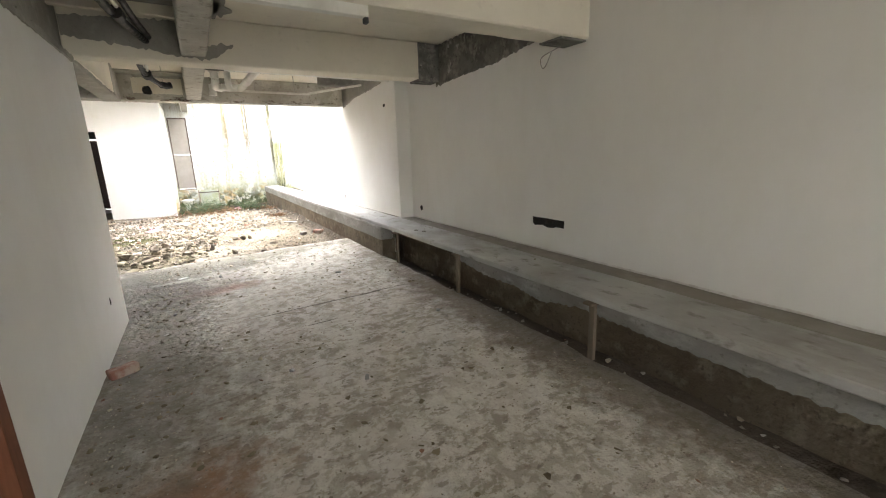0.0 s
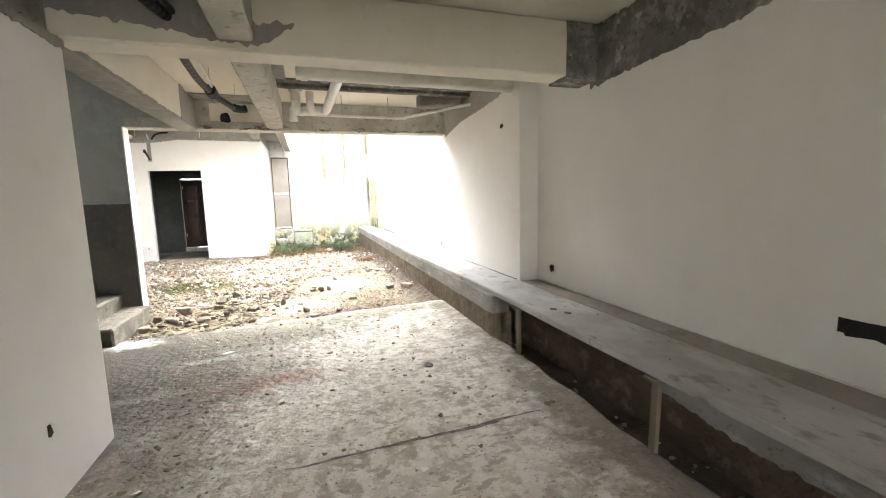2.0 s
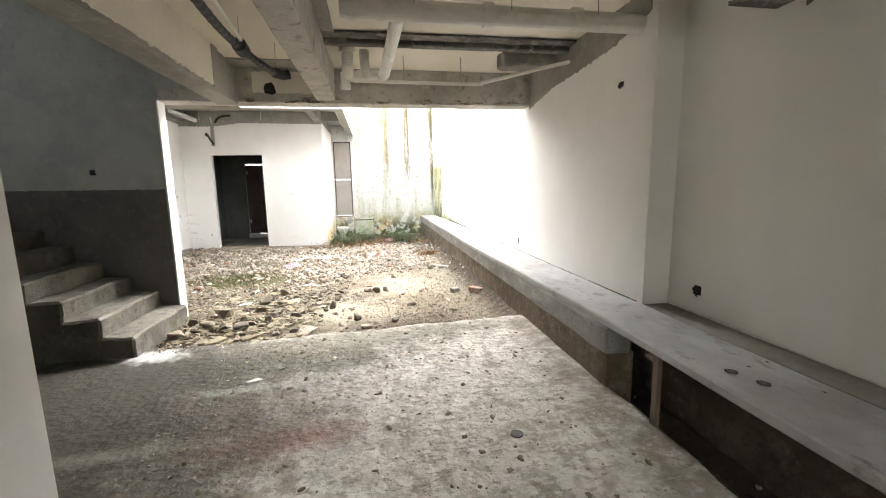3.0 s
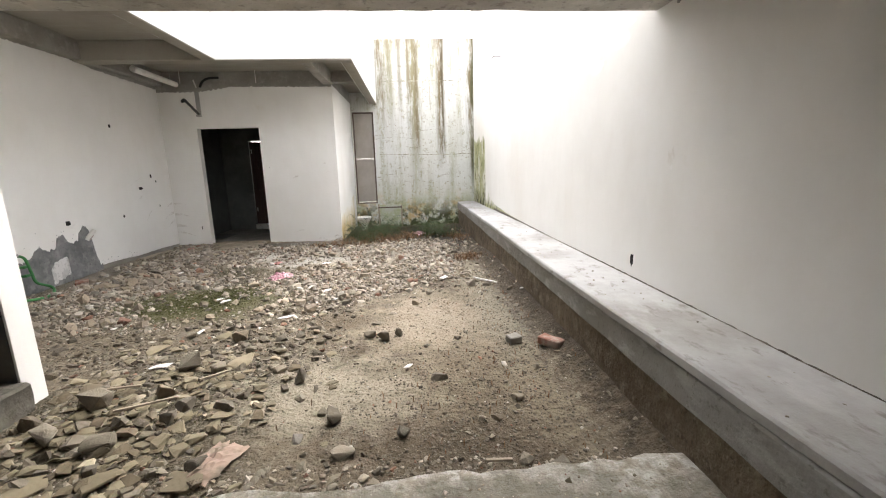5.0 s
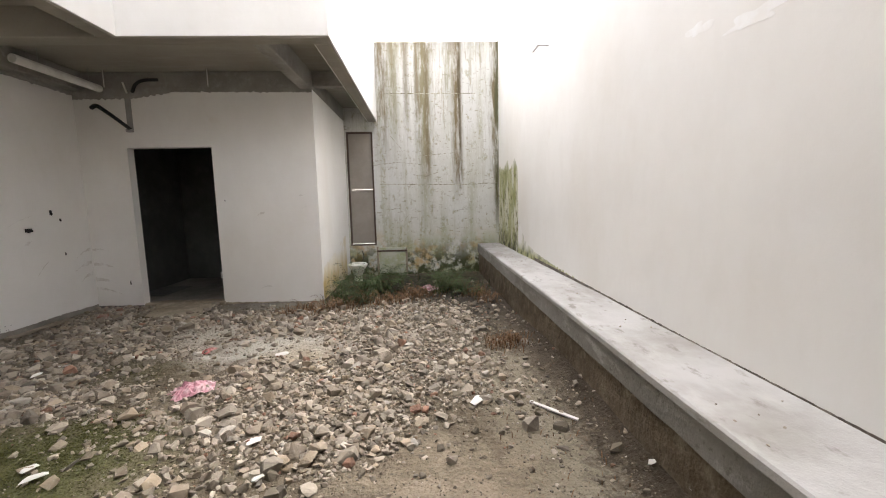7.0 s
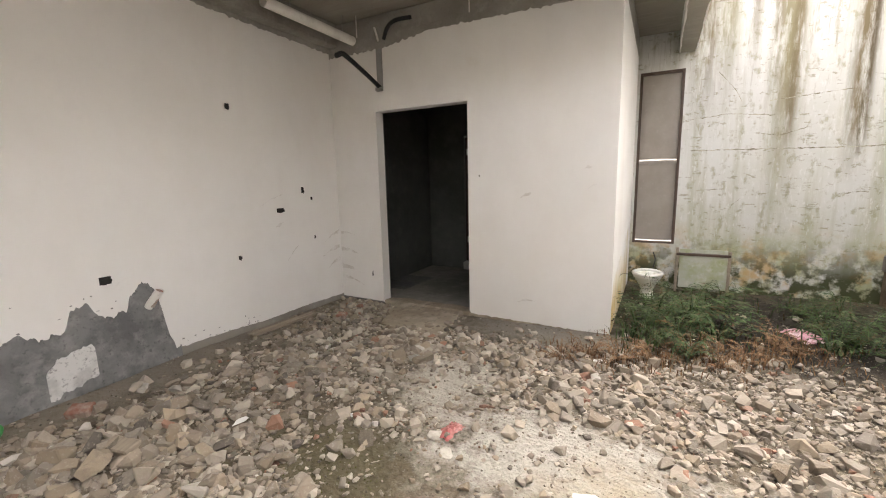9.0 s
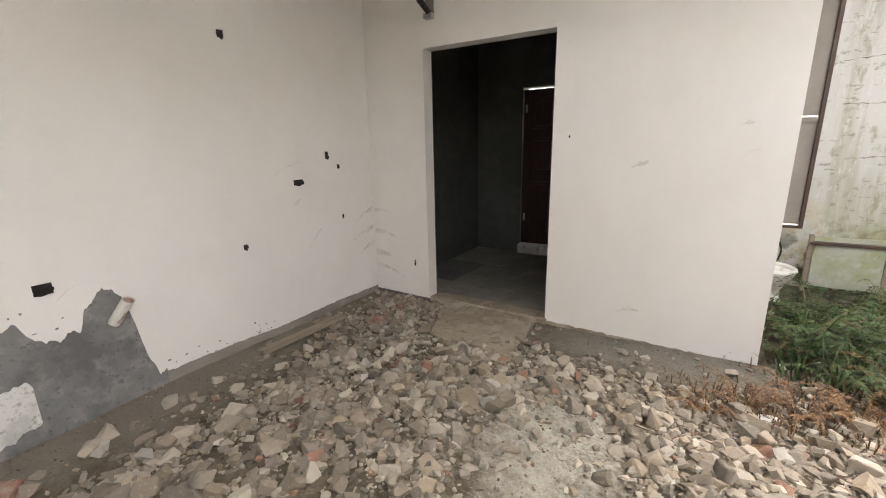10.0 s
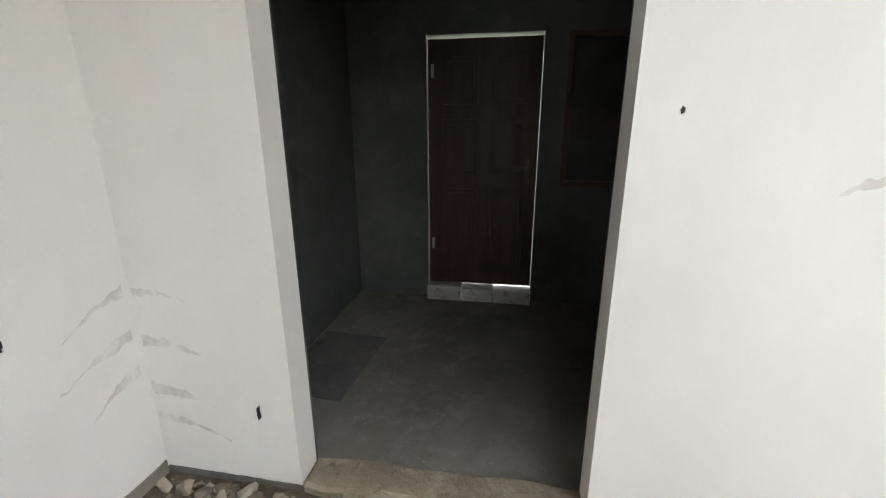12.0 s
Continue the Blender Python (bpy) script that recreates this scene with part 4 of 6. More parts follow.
# linings in the holes knocked in the walls, near black to paint their shade
for i, (axis, face, way, u, z, ru, rz) in enumerate([
        ("x", 2.895, 1, 2.605, 0.903, 0.205, 0.035), ("x", 2.895, 1, 5.155, 0.797, 0.035, 0.033), ("x", 2.685, 1, 5.835, 2.29, 0.035, 0.02), ("x", 2.685, 1, 8.11, 0.775, 0.022, 0.04), ("x", -0.64, -1, 3.982, 0.462, 0.0175, 0.032),
        ("x", -3.8, -1, 12.905, 1.277, 0.05, 0.022), ("x", -3.8, -1, 11.225, 0.87, 0.04, 0.03), ("x", -3.8, -1, 12.385, 2.295, 0.025, 0.025), ("x", -3.8, -1, 13.24, 1.4875, 0.02, 0.0325), ("x", -3.8, -1, 13.37, 1.3875, 0.015, 0.0175),
        ("x", -3.8, -1, 13.385, 0.925, 0.01, 0.02), ("x", -3.8, -1, 12.3625, 0.845, 0.0175, 0.02), ("y", 7.7, 1, -2.172, 1.732, 0.0275, 0.0275)]):
    a, b = face + way * 0.006, face + way * 0.03
    bm = box(min(a, b), u - ru, z - rz, max(a, b), u + ru, z + rz) if axis == "x" else box(u - ru, min(a, b), z - rz, u + ru, max(a, b), z + rz)
    structure("wall_hole_%d" % (i + 1), bm, hole_shade, "near-black lining giving a wall hole its shade", "hole")
    structure("wall_chip_%d" % (i + 1), blob(axis, face, -way * 0.0015, u + 0.2 * ru, z - 0.2 * rz, ru * 0.95, rz * 1.0, i * 1.3, 18, 0.45), hole_shade, "flat near-black patch painting a hole's shade on plaster", "hole")
structure("wall_nail_hole", blob("y", 13.83, -0.002, -1.84, 1.60, 0.007, 0.010, 1.0, 10, 0.4), hole_shade, "nail hole painted as a flat near-black dot", "hole")


# ---- coats and stains on the walls ----
structure("trim_cement_patch", ragged("x", -3.8, 0.012, 10.0, 11.70, level((9, -0.1), (14, -0.1)), level(
    (10.0, 0.42), (10.4, 0.46), (10.58, 0.52), (10.66, 0.63), (10.74, 0.58), (10.84, 0.54), (10.95, 0.58), (10.99, 0.70), (11.09, 0.72), (11.15, 0.62), (11.24, 0.58),
    (11.33, 0.60), (11.37, 0.72), (11.46, 0.80), (11.54, 0.74), (11.58, 0.55), (11.61, 0.34), (11.66, 0.17), (11.9, 0.16)), 0.008, 0.04), patch_render,
    "patchy dark grey cement patch at the wall foot", "trim")
structure("skirting_west", ragged("x", -3.8, 0.010, 11.70, 13.82, level((9, -0.1), (14, -0.1)), level((11.6, 0.165), (12.2, 0.15), (12.6, 0.125), (13.2, 0.13), (13.8, 0.11)), 0.03, 0.008), bench_side,
    "rough cement skirting along the wall foot", "trim")
structure("trim_white_patch", ragged("x", -3.788, 0.006, 10.80, 11.09, level((10.8, 0.10), (11.1, 0.19)), level((10.8, 0.31), (10.9, 0.40), (11.07, 0.425), (11.1, 0.36)), 0.008, 0.03), material("speckled_leftover_paint", (0.66, 0.65, 0.63), [(38, (0.22, 0.22, 0.215), 0.55, 0.66, 0.8, None, None), (6, (0.45, 0.445, 0.43), 0.5, 0.65, 0.8, None, None)], 0.9), "leftover patch of white paint on the cement", "trim")
structure("trim_white_patch_2", blob("x", -3.799, 0.006, 11.42, 0.80, 0.13, 0.05, 5.0, 18, 0.4), paint, "ragged white filler above the cement", "trim")
speck_rng = random.Random(3)
specks = bmesh.new()
for k in range(42):
    u = speck_rng.uniform(10.5, 12.6)
    z = (0.60 + 0.25 * speck_rng.random() if u < 11.6 else 0.15 + 0.10 * speck_rng.random() ** 2)
    a, b = speck_rng.uniform(0.003, 0.014), speck_rng.uniform(0.002, 0.007)
    ring = [specks.verts.new((-3.7985, u + a * math.cos(q * 1.047) * speck_rng.uniform(0.7, 1.3), z + b * math.sin(q * 1.047) * speck_rng.uniform(0.7, 1.3))) for q in range(6)]
    specks.faces.new(ring)
structure("trim_specks", specks, patch_render, "dark cement specks splashed on the white wall", "trim")
structure("skirting_store", ragged("y", 13.83, -0.01, -3.79, -3.13, level((-4, -0.1), (0, -0.1)), level((-4, 0.085), (-3.1, 0.07)), 0.03, 0.006), dark_render, "grey cement skirting", "trim")
structure("skirting_store_2", ragged("y", 13.83, -0.01, -1.95, -0.52, level((-4, -0.1), (0, -0.1)), level((-2, 0.075), (-1.2, 0.055), (-0.5, 0.04)), 0.03, 0.012), apron_mat, "grey cement skirting", "trim")
structure("trim_damp_store", ragged("x", -0.49, 0.0009, 13.85, 15.9, level((13, -0.1), (17, -0.1)), level((13.8, 0.28), (14.0, 0.55), (14.5, 0.62), (15.2, 0.75), (16, 0.9)), 0.02, 0.06), rust_stain, "orange damp staining at the wall foot", "trim")
structure("trim_algae_east", ragged("x", 2.685, -0.0009, 14.55, 16.27, level((14, 0.58), (17, 0.58)), level((14.5, 0.7), (14.6, 2.05), (14.8, 2.22), (15.2, 2.05), (15.4, 2.24), (15.8, 2.1), (16.3, 2.2)), 0.02, 0.05), green_stain, "green algae film on the wall corner", "trim")
structure("trim_algae_foot", ragged("x", 2.685, -0.0009, 11.5, 14.55, level((11, 0.62), (14.6, 0.58)), level((11.5, 0.64), (12.5, 0.68), (13.5, 0.74), (14.1, 0.86), (14.55, 1.2)), 0.02, 0.03), foot_stain, "algae along the foot of the wall", "trim")
faint = material("faint_water_mark", (0.69, 0.66, 0.61), [(14, WHITE, 0.42, 0.60, 1.0, None, None)], 0.85)
structure("trim_stain", blob("x", 2.685, -0.0009, 7.72, 1.53, 0.035, 0.07, 1.0, 24, 0.3), faint, "small brown water stain on the white wall", "trim")
fresh = material("fresh_white_filler", (0.82, 0.82, 0.81), [(6, WHITE, 0.40, 0.58, 1.0, None, None)], 0.75)
for i, (u, z, ru, rz) in enumerate([(8.55, 2.52, 0.30, 0.10), (8.95, 2.36, 0.26, 0.06), (9.30, 2.46, 0.20, 0.09), (9.62, 2.40, 0.16, 0.035), (10.05, 2.50, 0.10, 0.03)]):
    structure("trim_filler_%d" % (i + 1), blob("x", 2.685, -0.0007 - 0.0002 * i, u, z, ru, rz, i * 3.0 + 1, 40, 0.55), fresh, "lighter patch of fresh filler on the wall", "trim")


def crack(axis, face, proud, knots, width, jag):
    line = level(*knots)
    return ragged(axis, face, proud, knots[0][0], knots[-1][0], lambda u: line(u) - width * (0.4 + abs(noise.noise((u * 4, 0, 0)))), lambda u: line(u) + width * (0.4 + abs(noise.noise((u * 5, 3, 0)))), 0.02, jag)


for i, (knots, w) in enumerate([([(0.35, 3.69), (2.2, 3.68)], 0.011), ([(0.2, 1.88), (1.9, 1.84), (2.67, 1.86)], 0.009), ([(0.15, 2.28), (0.6, 2.32), (1.1, 2.26)], 0.006),
                                ([(0.45, 2.85), (0.65, 2.6), (0.72, 2.45)], 0.007), ([(0.95, 2.05), (1.15, 2.02), (1.4, 2.1)], 0.006), ([(1.0, 2.44), (1.8, 2.5)], 0.005), ([(0.3, 1.35), (0.6, 1.37)], 0.006),
                                ([(0.7, 1.15), (0.85, 1.3)], 0.005), ([(1.75, 1.3), (2.0, 1.33)], 0.006)]):
    structure("trim_crack_%d" % (i + 1), crack("y", 16.28, -0.003, knots, w, 0.012), crack_mat, "dirty crack in the stained wall", "trim")

# scuffs by the store room corner
for i, (axis, u0, u1, z0, z1, w) in enumerate([
        ("y", -3.79, -3.56, 0.93, 0.90, 0.016), ("y", -3.79, -3.52, 0.72, 0.66, 0.024), ("y", -3.79, -3.50, 0.50, 0.42, 0.03), ("y", -3.79, -3.45, 0.36, 0.26, 0.02),
        ("x", 13.55, 13.8, 0.84, 0.95, 0.012), ("x", 13.50, 13.8, 0.66, 0.76, 0.014), ("x", 13.58, 13.8, 0.50, 0.60, 0.014), ("x", 12.62, 12.95, 1.32, 1.45, 0.006), ("x", 12.80, 12.93, 1.08, 1.14, 0.015),
        ("y", -1.40, -1.28, 1.36, 1.41, 0.012), ("y", -1.42, -1.22, 0.27, 0.30, 0.010), ("y", -0.80, -0.68, 1.62, 1.66, 0.012), ("y", -0.74, -0.66, 1.44, 1.49, 0.012), ("x", 12.95, 13.12, 0.70, 0.86, 0.006)]):
    mid, half = (z0 + z1) / 2 + 0.02, abs(u1 - u0) / 2
    cu = (u0 + u1) / 2
    line = level((u0, z0), (cu, mid), (u1, z1))
    if i < 7:
        cu, half = (u0, u1 - u0) if axis == "y" else (u1, u1 - u0)
        w *= 1.0 if axis == "y" else 1.7
    lo = lambda u, line=line, cu=cu, half=half, w=w: line(u) - 1.5 * w * max(0.05, 1 - abs(u - cu) / half)
    hi = lambda u, line=line, cu=cu, half=half, w=w: line(u) + 0.8 * w * max(0.05, 1 - abs(u - cu) / half)
    structure("trim_scuff_%d" % (i + 1), ragged(axis, -3.8 if axis == "x" else 13.83, 0.0009 if axis == "x" else -0.0009, u0, u1, lo, hi, 0.01, 0.016, i * 1.7), smudge_mat, "grey scuff mark on white paint", "trim")
structure("trim_chip", blob("y", 13.83, -0.003, -3.30, 0.42, 0.008, 0.035, 3.0, 22, 0.6), hole_shade, "chipped gouge in the plaster", "trim")

# floor joints and stains
def floor_strip(name, x0, x1, y, width, mat, label, jag=0.02):
    bm = bmesh.new()
    n = int((x1 - x0) / 0.03)
    rows = []
    for i in range(n + 1):
        x = x0 + (x1 - x0) * i / n
        c = y + jag * noise.noise((x * 3, y, 0)) + jag * 0.5 * noise.noise((x * 13, y, 3))
        w = width * (0.25 + 1.5 * abs(noise.noise((x * 2.2, y, 9))) + 0.5 * abs(noise.noise((x * 17, y, 5)))) * min(1, 0.15 + 4 * min(i, n - i) / n)
        rows.append([bm.verts.new((x, c + s * w, slab_height(x, c + s * w) + 0.004)) for s in (-1, 1)])
    for a, b in zip(rows, rows[1:]):
        bm.faces.new((a[0], b[0], b[1], a[1]))
    return structure(name, bm, mat, label, "crack")


floor_strip("floor_joint", 0.40, 1.98, 3.80, 0.022, tar, "open dark joint in the concrete floor")
floor_strip("floor_joint_2", 0.75, 1.05, 3.33, 0.012, tar, "short dark crack in the concrete floor")
rust_dust = material("brick_dust_stain", (0.30, 0.15, 0.10), [(16, (0.42, 0.38, 0.335), 0.44, 0.58, 1.0, None, None), (5, (0.42, 0.38, 0.335), 0.5, 0.66, 0.9, None, None)], 0.95, [(40, 0.6, 0.01)])




# ---- hall: props, ceiling services ----
def timber_prop(y, lean=0.0, x=2.27, turn=0.0):
    z = slab_height(x - 0.03, y) - 0.005
    e = thing("timber_prop", x, y, z, "thin raw timber prop under the concrete bench", "prop", "timber props under the bench", turn)
    h = 0.581 - z
    m = Matrix.Shear("XY", 4, (lean, 0.0))
    part("post", box(-0.014, -0.022, 0, 0.014, 0.022, h, 0.003, m), timber, e)
    part("cap", box(-0.06 + lean * h, -0.035, h - 0.018, 0.06 + lean * h, 0.035, h, 0.003), timber, e)


timber_prop(4.69)
timber_prop(3.22, 0.03)
timber_prop(1.53, -0.02)

lamp = thing("batten_light", 0.49, 2.26, 2.335, "unlit grey batten light fitting on a cream beam", "lamp")
part("housing", box(-0.61, -0.03, 0.0, 0.60, 0.03, 0.064, 0.006), pvc, lamp)
for x in (-0.60, 0.59):
    part("lamp_holder", box(x - 0.012, -0.02, -0.03, x + 0.012, 0.02, 0.002, 0.003), black_plastic, lamp)

conduit = thing("cable_conduit", -0.25, 3.0, 2.66, "black corrugated cable conduit hung under the ceiling", "conduit")
part("sleeve", tube(smooth_path([(-0.10, -2.2, 0.12), (-0.06, -0.6, 0.04), (-0.03, 0.5, -0.02), (0.08, 1.2, -0.04), (0.16, 1.56, -0.05)], 14), 0.029, 10, ridges=0.06), black_plastic, conduit)
part("sleeve", tube(smooth_path([(0.12, -0.5, 0.14), (0.06, 0.3, 0.08), (0.10, 0.9, 0.02), (0.18, 1.55, -0.02)], 12), 0.024, 8, ridges=0.06), black_plastic, conduit)
part("white_pipe", tube(smooth_path([(-0.05, -2.2, 0.16), (-0.01, -0.4, 0.06), (0.05, 0.9, 0.0), (0.14, 1.54, -0.02)], 8), 0.015, 8), pvc, conduit, "thin white plastic pipe")
for y, r in ((-0.1, 0.05), (0.85, 0.046)):
    part("tape_band", tube([(-0.035 if y < 0 else 0.03, y - 0.05, 0.01 if y < 0 else -0.03), (-0.03 if y < 0 else 0.04, y + 0.05, 0.0 if y < 0 else -0.035)], r, 10), black_plastic, conduit)
run = thing("cable_conduit", -0.2, 5.0, 2.64, "black corrugated cable conduit ending open before a beam", "conduit")
part("sleeve", tube(smooth_path([(0.05, -0.26, -0.05), (-0.02, 0.3, 0.0), (-0.06, 1.0, 0.0), (-0.02, 1.5, -0.02), (0.08, 2.02, -0.04)], 14), 0.030, 10, ridges=0.06), black_plastic, run)
part("white_pipe", tube(smooth_path([(0.10, -0.26, -0.02), (0.03, 0.5, 0.05), (-0.02, 1.35, 0.03)], 8), 0.015, 8), pvc, run, "thin white plastic pipe")
part("tape_band", tube([(-0.035, 1.33, 0.0), (-0.03, 1.43, -0.02)], 0.056, 10), black_plastic, run)
part("end_cap", tube([(0.075, 2.0, -0.035), (0.14, 2.08, -0.035), (0.19, 2.1, -0.02)], 0.045, 10), black_plastic, run)
part("hanger", tube([(0.10, 1.95, 0.0), (0.10, 1.97, 0.22)], 0.003, 5), steel, run)
part("hanger", tube([(-0.04, 1.38, 0.04), (-0.04, 1.38, 0.22)], 0.003, 5), steel, run)

pipes = thing("waste_pipe", 1.6, 5.62, 2.66, "dusty white plastic waste pipe under the hall ceiling", "pipe")
part("main_pipe", tube([(-1.02, 0, 0), (1.085, 0.0, -0.01)], 0.066, 18), pvc, pipes, smooth=False)
for x in (-0.95, -0.05, 0.58):
    part("collar", tube([(x - 0.03, 0, 0), (x + 0.03, 0, 0)], 0.076, 18), pvc, pipes)
for x in (-0.55, 0.1, 0.72):
    part("hanger", tube([(x, -0.06, -0.02), (x, -0.05, 0.20)], 0.004, 5), steel, pipes)
branch = thing("branch_pipe", 0.93, 6.3, 2.64, "dusty white plastic branch pipe with traps under the ceiling", "pipe")
part("pipe", tube([(0.02, -0.66, 0.0), (-0.03, 0.66, -0.02)], 0.05, 16), pvc, branch)
part("collar", tube([(-0.008, 0.2, -0.008), (-0.011, 0.25, -0.01)], 0.057, 16), pvc, branch)
part("elbow", tube(smooth_path([(-0.03, 0.62, -0.02), (-0.04, 0.74, -0.02), (-0.10, 0.78, -0.02), (-0.30, 0.78, -0.02)], 6), 0.052, 14), pvc, branch)
part("trap", tube(smooth_path([(-0.22, 0.60, 0.16), (-0.22, 0.60, 0.04), (-0.20, 0.66, -0.04), (-0.14, 0.74, -0.02), (-0.10, 0.78, 0.0)], 6), 0.046, 12), pvc, branch)
part("trap", tube(smooth_path([(-0.38, 0.72, 0.18), (-0.38, 0.72, 0.05), (-0.38, 0.80, -0.01), (-0.30, 0.86, -0.02)], 6), 0.055, 12), pvc, branch)
part("floor_flange", tube([(-0.38, 0.72, 0.17), (-0.38, 0.72, 0.215)], 0.075, 16), pvc, branch)
part("drop", tube([(-0.42, 0.88, 0.03), (-0.42, 0.88, -0.10)], 0.045, 14), pvc, branch)
part("cap", tube([(-0.42, 0.88, -0.13), (-0.42, 0.88, -0.08)], 0.055, 14), pvc, branch)
small = thing("water_pipe", 1.4, 7.2, 2.60, "thin dusty white water pipe along a bare beam", "pipe")
part("pipe", tube(smooth_path([(-0.85, 0.0, 0.0), (0.4, 0.0, -0.01), (0.55, -0.06, 0.0), (1.0, -0.36, 0.06), (1.28, -0.5, 0.10)], 6), 0.018, 10), pvc, small)
for x in (-0.3, 0.3):
    part("clip", tube([(x, 0, -0.02), (x, 0.0, 0.12), (x, 0.02, 0.26)], 0.005, 6), steel, small)
structure("ceiling_hole", worn_box(2.05, 6.86, 2.70, 2.62, 7.10, 2.855, 0.08, 0.03, 0.02), rough_concrete, "broken out lump of concrete below the ceiling", "ceiling")
batten = thing("ceiling_batten", -0.27, 4.30, 2.76, "pale timber batten across the stripped ceiling bay", "batten")
part("batten", box(-0.41, -0.03, 0.0, 0.42, 0.03, 0.09, 0.005), cream, batten)
bat2 = thing("ceiling_batten", -0.27, 5.5, 2.76, "pale timber batten across the stripped ceiling bay", "batten")
part("batten", box(-0.41, -0.03, 0.0, 0.42, 0.03, 0.09, 0.005), cream, bat2)
structure("beam_plaster", ragged("x", -0.68, 0.012, 4.80, 7.15, level((4.8, 2.50), (7.2, 2.49)), level((4.8, 2.855), (7.2, 2.855)), 0.02, 0.02), cream, "cream plaster on the stair beam", "trim")
structure("beam_plaster_end", ragged("y", 7.76, -0.010, -0.52, 0.12, level((-1, 2.585), (1, 2.575)), level((-1, 2.80), (1, 2.815)), 0.02, 0.02), cream, "cream plaster panel left on the bare beam", "trim")
structure("beam_strip", ragged("x", -0.68, 0.02, 7.02, 7.17, level((7, 2.47), (8, 2.47)), level((7, 2.855), (8, 2.855)), 0.01, 0.012), rough_concrete, "raised grey strip across the stair beam", "trim")
structure("ceiling_strip_1", worn_box(0.36, 6.56, 2.838, 2.69, 6.705, 2.8575, 0.06, 0.006, 0.003), scraped, "bare scraped strip of ceiling beside the rib", "ceiling")
structure("ceiling_strip_2", worn_box(0.355, 4.76, 2.838, 0.47, 6.56, 2.8575, 0.06, 0.006, 0.003), rough_concrete, "bare strip of ceiling beside the beam", "ceiling")
structure("ceiling_strip_3", worn_box(-0.68, 7.45, 2.838, 0.15, 7.76, 2.8575, 0.06, 0.006, 0.003), rough_concrete, "bare strip of ceiling before the beam", "ceiling")
# the beam hole is only a flat patch in shade colour
structure("trim_cavity", blob("y", 7.757, -0.016, -0.33, 2.63, 0.06, 0.07, 3.0, 10, 0.5), hole_shade, "beam hole painted as a flat near-black patch", "trim")
wire = thing("loose_wire", 2.72, 2.52, 2.36, "loose grey wire hanging from a beam end", "wire")
part("wire", tube(smooth_path([(0.16, -0.1, 0.06), (0.06, -0.05, 0.0), (-0.03, 0.0, -0.06), (0.0, 0.02, -0.13), (0.07, 0.05, -0.1), (0.1, 0.02, 0.0)], 8), 0.004, 6), steel, wire)

jamb = thing("door_frame", -0.72, 1.87, 0.06, "red-brown timber door frame in a white wall", "door frame")
part("post", box(-0.075, -0.075, 0, 0.086, 0.018, 2.14, 0.006), brown_timber, jamb)
part("post", box(-0.075, -0.965, 0, 0.086, -0.89, 2.14, 0.006), brown_timber, jamb)
part("head", box(-0.074, -0.965, 2.06, 0.085, 0.018, 2.139, 0.006), brown_timber, jamb)

# ---- yard: fittings ----
top_pipe = thing("soil_pipe", -3.42, 13.2, 3.19, "short open white plastic pipe under the concrete soffit", "pipe")
part("pipe", tube([(0, -0.62, 0.01), (0, 0.62, 0.0)], 0.05, 18, False), pvc, top_pipe)
part("bore", tube([(0, -0.61, 0.01), (0, 0.55, 0.0)], 0.043, 18), pvc, top_pipe)
part("hanger", tube([(0, -0.3, 0.04), (0, -0.3, 0.23)], 0.004, 5), steel, top_pipe)
part("hanger", tube([(0, 0.45, 0.04), (0, 0.45, 0.23)], 0.004, 5), steel, top_pipe)
structure("trim_chase", ragged("y", 13.83, -0.006, -3.10, -3.02, level((-4, 2.60), (0, 2.60)), level((-4, 3.1), (0, 3.1)), 0.01, 0.02), cement, "grey filled conduit chase in the plaster", "trim")
hook = thing("conduit_end", -3.06, 13.80, 2.63, "black bent conduit sticking out above a doorway", "conduit")
part("sleeve", tube(smooth_path([(0.0, 0.03, 0.0), (0.05, -0.3, 0.08), (0.11, -0.62, 0.14), (0.15, -0.78, 0.15), (0.18, -0.90, 0.10)], 12), 0.024, 10, ridges=0.06), black_plastic, hook)
part("bracket", box(-0.04, -0.02, -0.04, 0.04, 0.035, 0.0, 0.004), steel, hook)
tail = thing("conduit_end", -2.98, 13.76, 3.20, "short black conduit running up to a bare beam", "conduit")
part("sleeve", tube(smooth_path([(0.0, 0.06, -0.06), (0.08, 0.02, 0.03), (0.2, 0.0, 0.08), (0.36, 0.08, 0.11)], 10), 0.022, 10, ridges=0.06), black_plastic, tail)
part("white_pipe", tube([(-0.06, 0.04, -0.08), (-0.08, 0.0, 0.06)], 0.012, 8), pvc, tail)
for x in (-3.3, -1.9):
    rod = thing("hanger_rod", x, 13.75, 3.19, "thin pale hanger rod under the soffit", "rod", "hanger rods")
    part("rod", tube([(0, 0, 0), (0, 0, 0.23)], 0.006, 6), pvc, rod)
stub = thing("pipe_stub", -3.79, 11.50, 0.62, "beige plastic pipe stub out of a cement patch", "pipe")
part("pipe", tube([(0, -0.02, -0.03), (0.09, 0.04, 0.11)], 0.032, 14, False), pvc, stub)
part("end", tube([(0.02, -0.005, -0.02), (0.088, 0.038, 0.105)], 0.026, 14), rust_dust, stub)
hose = thing("garden_hose", -3.72, 10.27, 0.10, "green rubber hose hanging from a wall tap", "hose")
part("hose", tube(smooth_path([(-0.03, 0.02, 0.50), (0.05, 0.06, 0.46), (0.06, 0.10, 0.28), (0.08, 0.12, 0.14), (0.16, 0.22, 0.05), (0.26, 0.10, 0.0), (0.30, -0.12, 0.0), (0.22, -0.3, 0.04), (0.12, -0.16, 0.1), (0.06, -0.3, 0.12)], 8), 0.016, 10), hose_green, hose)
